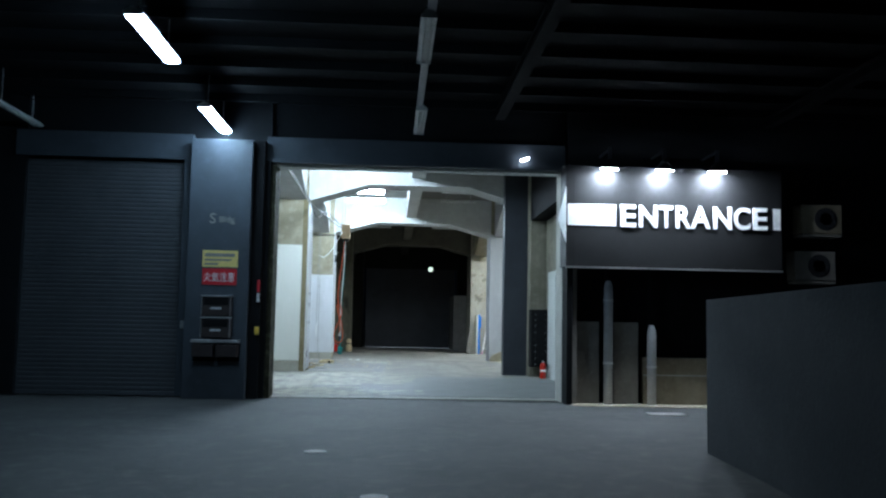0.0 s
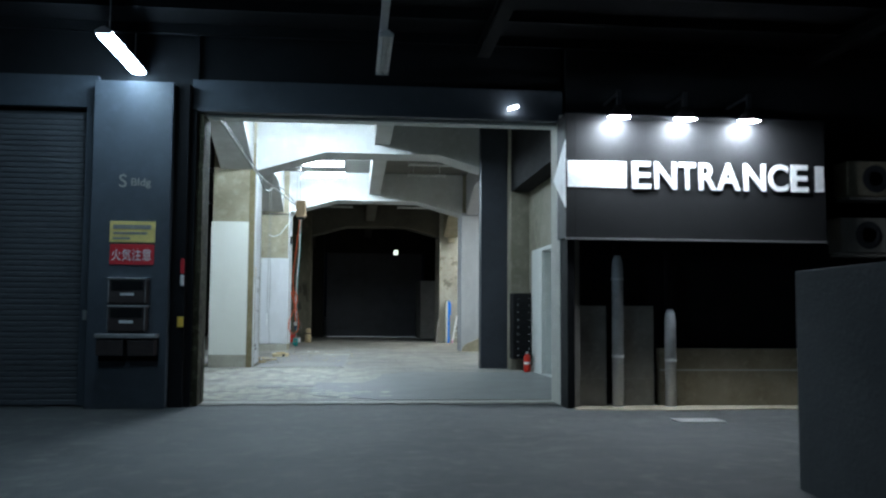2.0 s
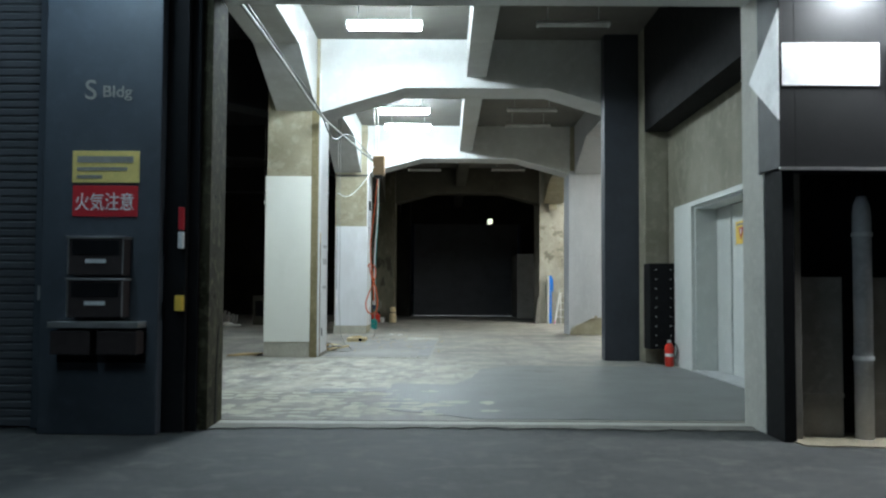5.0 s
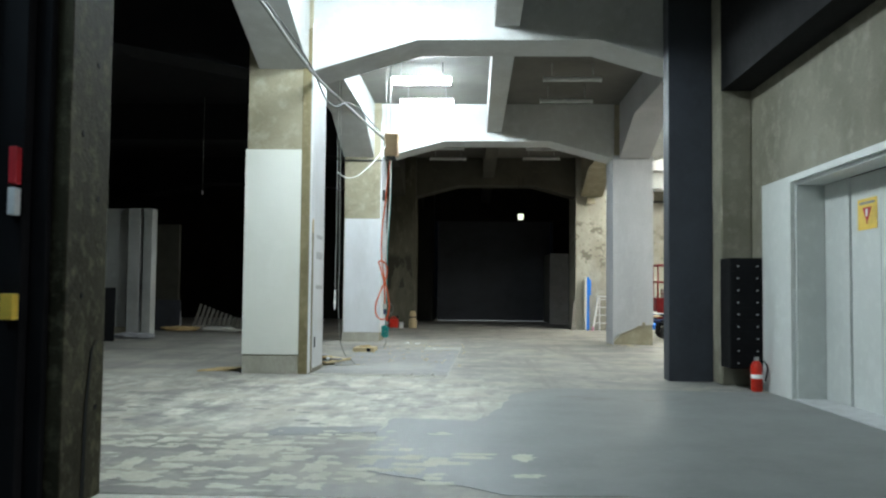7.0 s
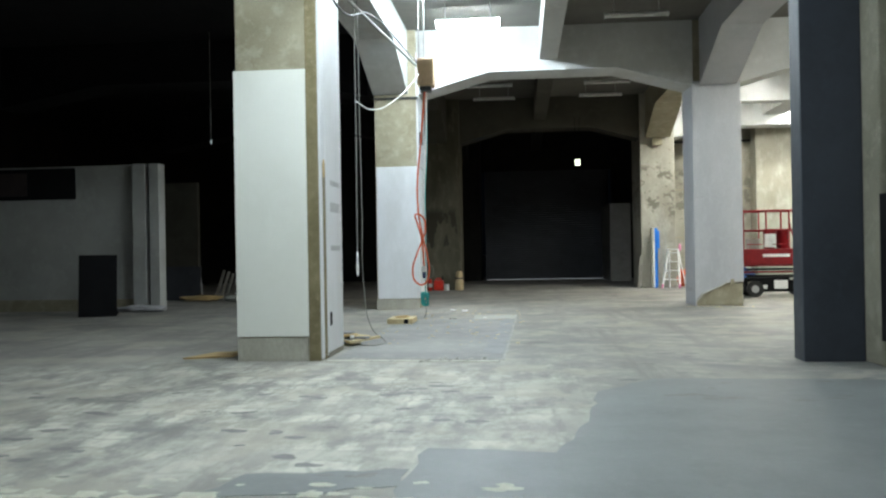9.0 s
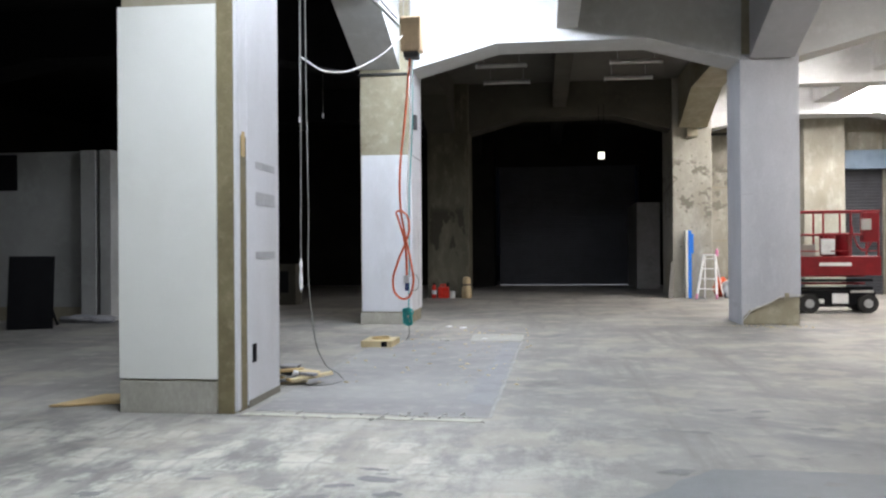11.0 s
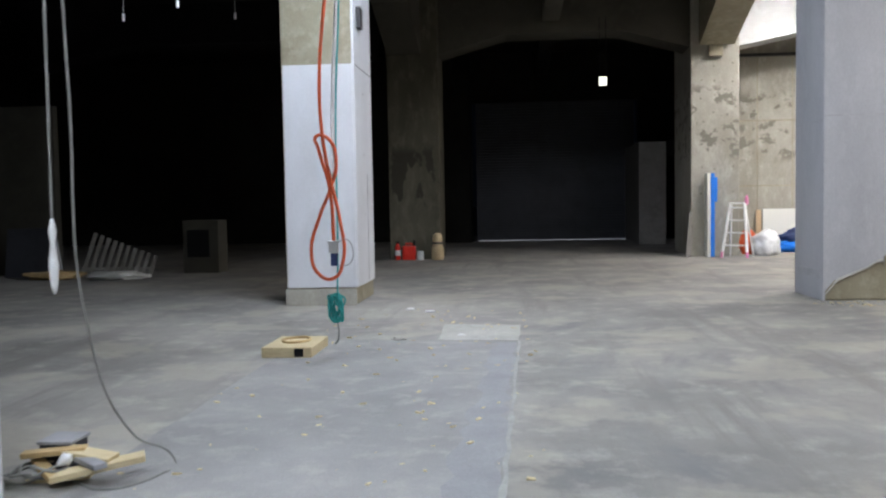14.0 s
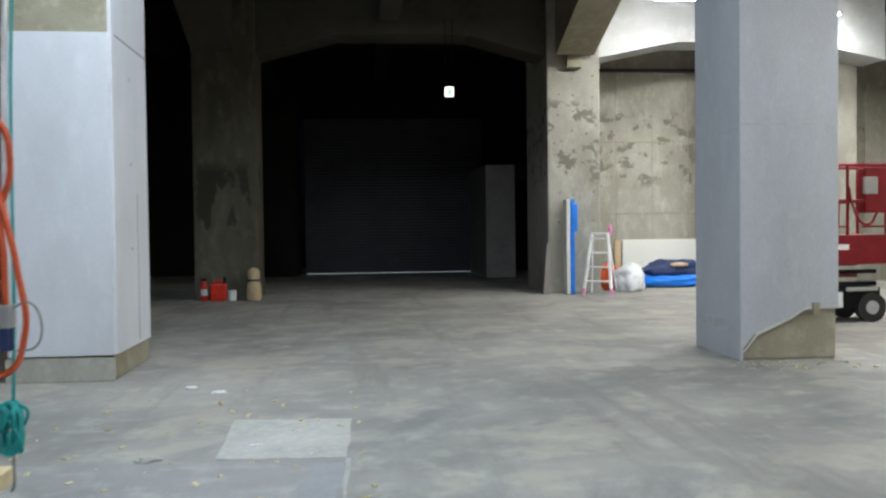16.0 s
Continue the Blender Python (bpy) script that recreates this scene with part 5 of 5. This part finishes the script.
bmesh.ops.transform(bm, matrix=pose(0, 0, 0.006, -10, 0, 20), verts=bm.verts)
part("board", bm, BLACK, bp)
part("prop", tubed(((0.05, 0.9, 0.02), (0.02, 0.25, 1.15), 0.025)), BLACK, bp)
tbl = thing("blue_table_top", (-9.9, 41.3, 0), "dark blue-grey table top standing on edge", "table top")
bm = boxed((-0.55, 0.55, -0.03, 0.03, 0, 1.05), bevel=0.008)
bmesh.ops.transform(bm, matrix=pose(0, 0, 0.006, -9, 0, 0), verts=bm.verts)
part("top", bm, SHUTTER_DARK, tbl)
part("leg", tubed(((0.45, 0.5, 0.02), (0.5, 0.17, 0.95), 0.02)), ZINC, tbl)
# Slats take a greyer colour to suit the unlit bay.
rk = thing("slatted_rack", (-8.4, 42.0, 0), "pale slatted rack leaning in the dark, dimmed in colour", "rack")
for k in range(10):
    bm = boxed((-0.045, 0.045, -0.02, 0.02, 0, 0.95 - 0.06 * k), bevel=0.006)
    bmesh.ops.transform(bm, matrix=pose(-0.7 + 0.17 * k, 0, 0.01, -14, 14, 0), verts=bm.verts)
    part("slat", bm, PANEL_GREY, rk)
part("rail", boxed((-0.75, 0.9, 0.03, 0.08, 0.1, 0.16)), PANEL_GREY, rk)
for k, (x, y) in enumerate(((-7.8, 40.9), (-9.0, 36.3), (-9.2, 41.0))):
    lump("rubbish_sheet", (x, y, 0), (0.6, 0.35, 0.16), (WHITE_BOARD, MARK_GREY, PLY)[k], ("crumpled white sheet on the floor", "grey rubble heap on the floor", "brown rubbish heap on the floor")[k], "debris", 20 + k, 0.4)
box1 = thing("storage_box", (-6.5, 42.5, 0), "storage box dimmed in colour for the dark bay, with a dark opening", "box")
part("body", boxed((-0.4, 0.4, -0.3, 0.3, 0, 1.15), bevel=0.02), CONCRETE_DIM, box1)
part("front", boxed((-0.3, 0.2, -0.32, -0.301, 0.35, 0.95), bevel=0.01), BLACK, box1)

# ---- floor marks ----
coat = structure("floor_coating", prism(ragged([(-0.15, 18.6), (-0.17, 20.45), (-0.1, 21.35), (0.8, 21.22), (1.1, 22.3), (1.3, 23.8), (1.95, 24.62), (4.6, 24.5), (5.05, 24.3), (5.05, 17.75), (1.0, 17.75)], 0.2, 0.035, 3), "z", 0.0, 0.004), COATING, "smooth grey floor coating before the lift", "floor coating")
structure("floor_coating_patch", prism(ragged([(-1.35, 20.0), (-0.16, 20.35), (-0.16, 20.75), (-1.2, 20.6)], 0.15, 0.05, 6), "z", 0.0, 0.0035), COATING, "worn grey coating at the gateway", "floor coating")


def flakes(name, count, spans, size, material, z, seed, label):
    rng = random.Random(seed)
    bm = bmesh.new()
    for _ in range(count):
        cx, cy = rng.uniform(*spans[0]), rng.uniform(*spans[1])
        r, st, a0 = rng.uniform(*size), rng.uniform(1.2, 3.2), rng.uniform(-0.3, 0.3)
        k = rng.randint(9, 15)
        vs = []
        for i in range(k):
            a = 2 * math.pi * i / k
            q = r * rng.uniform(0.55, 1.15)
            u, w = q * st * math.cos(a), q * math.sin(a) * 1.1
            vs.append(bm.verts.new((cx + u * math.cos(a0) - w * math.sin(a0), cy + u * math.sin(a0) + w * math.cos(a0), z + rng.uniform(0, 0.001))))
        bm.faces.new(vs)
    bmesh.ops.recalc_face_normals(bm, faces=bm.faces)
    for f in bm.faces:
        if f.normal.z < 0:
            f.normal_flip()
    return solid(name, bm, material, label, "floor paint", "stuff")


def glue_marks(spans, pitch, odds, seed):
    """Pale squares left by lifted floor tiles, broken and worn."""
    rng = random.Random(seed)
    bm = bmesh.new()
    for i in range(int((spans[0][1] - spans[0][0]) / pitch)):
        for j in range(int((spans[1][1] - spans[1][0]) / pitch)):
            x, y = spans[0][0] + pitch * (i + 0.5), spans[1][0] + pitch * (j + 0.5)
            clump = 0.5 + 0.9 * noise.noise(Vector((x * 1.1, y * 1.1, seed)))
            if rng.random() > odds(x, y) * (0.7 + 0.9 * clump):
                continue
            for a, b in rng.choice((((0, 1),), ((0, 1),), ((0, 0.45), (0.55, 1)), ((0.3, 1),), ((0, 0.6),))):
                w, d = pitch * rng.choice((0.3, 0.45, 0.55, 0.7)) * rng.uniform(0.8, 1.1), pitch * rng.uniform(0.32, 0.66)
                cx, cy = x + rng.uniform(-0.07, 0.07), y - d + (a + b) * d + rng.uniform(-0.08, 0.08)
                d *= b - a
                vs = []
                for k in range(18):
                    q = 2 * math.pi * k / 18
                    c, e = math.cos(q), math.sin(q)
                    f = rng.uniform(0.55, 1.15) / (abs(c) ** 5 + abs(e) ** 5) ** 0.2
                    vs.append(bm.verts.new((cx + w * c * f, cy + d * e * f, 0.005 + rng.uniform(0, 0.0012))))
                bm.faces.new(vs)
    return solid("glue_marks", bm, PAINT_FLAKE, "worn cream glue squares of lifted tiles", "floor paint", "stuff")


def mark_odds(x, y):
    if x > 0.75:
        return 0.3 if 18.2 < y < 19.3 else 0.0
    if x > -0.15:
        return 0.55 if y < 19.6 else 0.12
    return 0.95 if x < -0.8 and y < 18.6 else 0.66


glue_marks(((-4.9, 1.35), (17.72, 20.35)), 0.31, mark_odds, 11)
flakes("paint_flakes", 170, ((-4.5, 0.6), (17.9, 20.5)), (0.012, 0.05), PAINT_FLAKE, 0.0066, 12, "worn white paint flakes on the floor")
flakes("dark_scuffs", 60, ((-4.5, 0.2), (20.4, 24.6)), (0.02, 0.08), SCUFF, 0.0042, 13, "dark worn spots in the pale floor")
flakes("oil_stains", 38, ((1.7, 4.9), (23.2, 26.9)), (0.02, 0.075), SCUFF, 0.0062, 14, "dark drip stains on the floor")
structure("floor_joint", prism(ragged([(-1.95, 26.25), (0.25, 26.1), (0.27, 26.2), (-1.95, 26.37)], 0.12, 0.015, 5), "z", 0, 0.008), PAINT_FLAKE, "pale rough joint strip across the floor", "floor joint")
structure("floor_slab", prism(ragged([(-1.9, 26.5), (0.31, 26.3), (0.42, 32.8), (-1.9, 32.9)], 0.5, 0.01, 8), "z", 0, 0.003), surface("darker_slab", (0.31, 0.302, 0.288), (0.19, 0.187, 0.182), (0.39, 0.375, 0.34), scale=0.7, grain=70, rough=0.7, bump=0.2, amount=0.9), "darker worn slab in the floor", "floor slab")
structure("floor_seam", prism(ragged([(0.315, 26.3), (0.345, 26.3), (0.455, 32.8), (0.425, 32.8)], 0.25, 0.012, 27), "z", 0, 0.0045), surface("pale_seam", (0.37, 0.362, 0.335), (0.25, 0.246, 0.235), scale=3, bump=0.15, amount=0.8), "pale seam line along the floor slab", "floor joint")
structure("floor_streak", prism(ragged([(0.02, 27.2), (0.3, 26.9), (0.41, 32.7), (0.2, 32.7)], 0.18, 0.05, 28), "z", 0, 0.0038), surface("dark_tyre_grime", (0.22, 0.22, 0.225), (0.3, 0.3, 0.3), scale=2.6, rough=0.7, bump=0.15, amount=1.0), "dark tyre grime beside the seam", "floor mark")
structure("floor_patch", prism(ragged([(-0.42, 32.88), (0.43, 32.82), (0.46, 33.97), (-0.45, 34.06)], 0.2, 0.01, 9), "z", 0, 0.004), PATCH, "pale square cement patch in the floor", "floor patch")
structure("gateway_dirt", prism(ragged([(-2.1, 16.95), (-1.2, 17.15), (1.5, 17.2), (3.9, 17.1), (4.0, 17.41), (-1.9, 17.41)], 0.15, 0.05, 17), "z", -0.02, -0.006), surface("sandy_dirt", (0.22, 0.21, 0.185), (0.13, 0.125, 0.11), scale=2.5, bump=0.3, amount=0.9), "pale sandy dirt along the gateway sill", "dirt")
structure("recess_dirt", prism(ragged([(4.05, 16.3), (5.6, 16.15), (8.2, 16.3), (8.2, 16.8), (4.05, 16.8)], 0.18, 0.06, 18), "z", -0.02, -0.008), surface("warm_sandy_dirt", (0.3, 0.26, 0.19), (0.16, 0.14, 0.1), scale=2.2, bump=0.3, amount=0.9), "warm sandy dirt under the sign", "dirt")
JW = bpy.data.objects["jamb_west"]
part("crack", prism([(17.3, 0.0), (17.36, 0.0), (17.37, 0.55), (17.42, 0.95), (17.46, 1.05), (17.4, 0.98), (17.33, 0.6)], "x", -1.79, -1.776), BLACK, JW, "dark crack")
for z, y in ((0.6, 17.5), (1.35, 17.25), (2.0, 17.45), (2.4, 17.2), (2.9, 17.4)):
    part("chip", tubed(((-1.79, y, z), (-1.777, y, z), 0.02), seg=8), BLACK, JW)
bm = bmesh.new()
rng = random.Random(22)
for _ in range(13):
    x, y = rng.uniform(-1.4, 0.6), rng.uniform(31.0, 35.2)
    vs = [bm.verts.new((x + 0.03 * rng.uniform(0.5, 1.4) * math.cos(a), y + 0.02 * rng.uniform(0.5, 1.4) * math.sin(a), 0.006 + rng.uniform(0, 0.012))) for a in (0.2, 1.1, 2.2, 3.3, 4.3, 5.4)]
    bm.faces.new(vs)
solid("dry_leaves", bm, PLY, "dry yellow leaves scattered on the floor", "leaves", "stuff")
bm = bmesh.new()
for _ in range(60):
    a, x, y = rng.uniform(-0.3, 0.3), rng.uniform(-2.0, 0.3), rng.uniform(26.05, 26.5)
    if rng.random() < 0.4:
        x, y = rng.uniform(4.5, 5.8), rng.uniform(35.7, 36.15)
    q = rng.uniform(0.01, 0.035)
    bmesh.ops.create_cube(bm, size=1, matrix=pose(x, y, q * 0.3, rng.uniform(-25, 25), rng.uniform(-25, 25), rng.uniform(0, 180)) @ Matrix.Diagonal((1.6 * q, q, 0.6 * q, 1)))
solid("plaster_crumbs", bm, PATCH, "plaster crumbs along the joint and column foot", "debris", "stuff")
rng = random.Random(21)
bm = bmesh.new()
for _ in range(160):
    x, y = (rng.uniform(-1.9, 0.6), rng.uniform(28, 35.5)) if rng.random() < 0.7 else (rng.uniform(4.4, 5.8), rng.uniform(35.5, 36.15))
    s = rng.uniform(0.006, 0.025)
    bmesh.ops.create_cube(bm, size=1, matrix=pose(x, y, s * 0.25, rng.uniform(-20, 20), rng.uniform(-20, 20), rng.uniform(0, 180)) @ Matrix.Diagonal((2.2 * s, s, 0.5 * s, 1)))
solid("litter", bm, TIMBER, "scattered chips and crumbs on the floor", "debris", "stuff")
for k, (x, y, q) in enumerate(((-0.85, 32.9, 0.07), (-0.75, 35.2, 0.06), (-1.05, 35.5, 0.05), (-0.2, 33.2, 0.035))):
    lump("paper_scrap", (x, y, 0), (q, 0.6 * q, 0.5 * q), SIGN_WHITE if k else PATCH, "small crumpled pale scrap on the concrete floor", "scrap", 40 + k, 0.5)
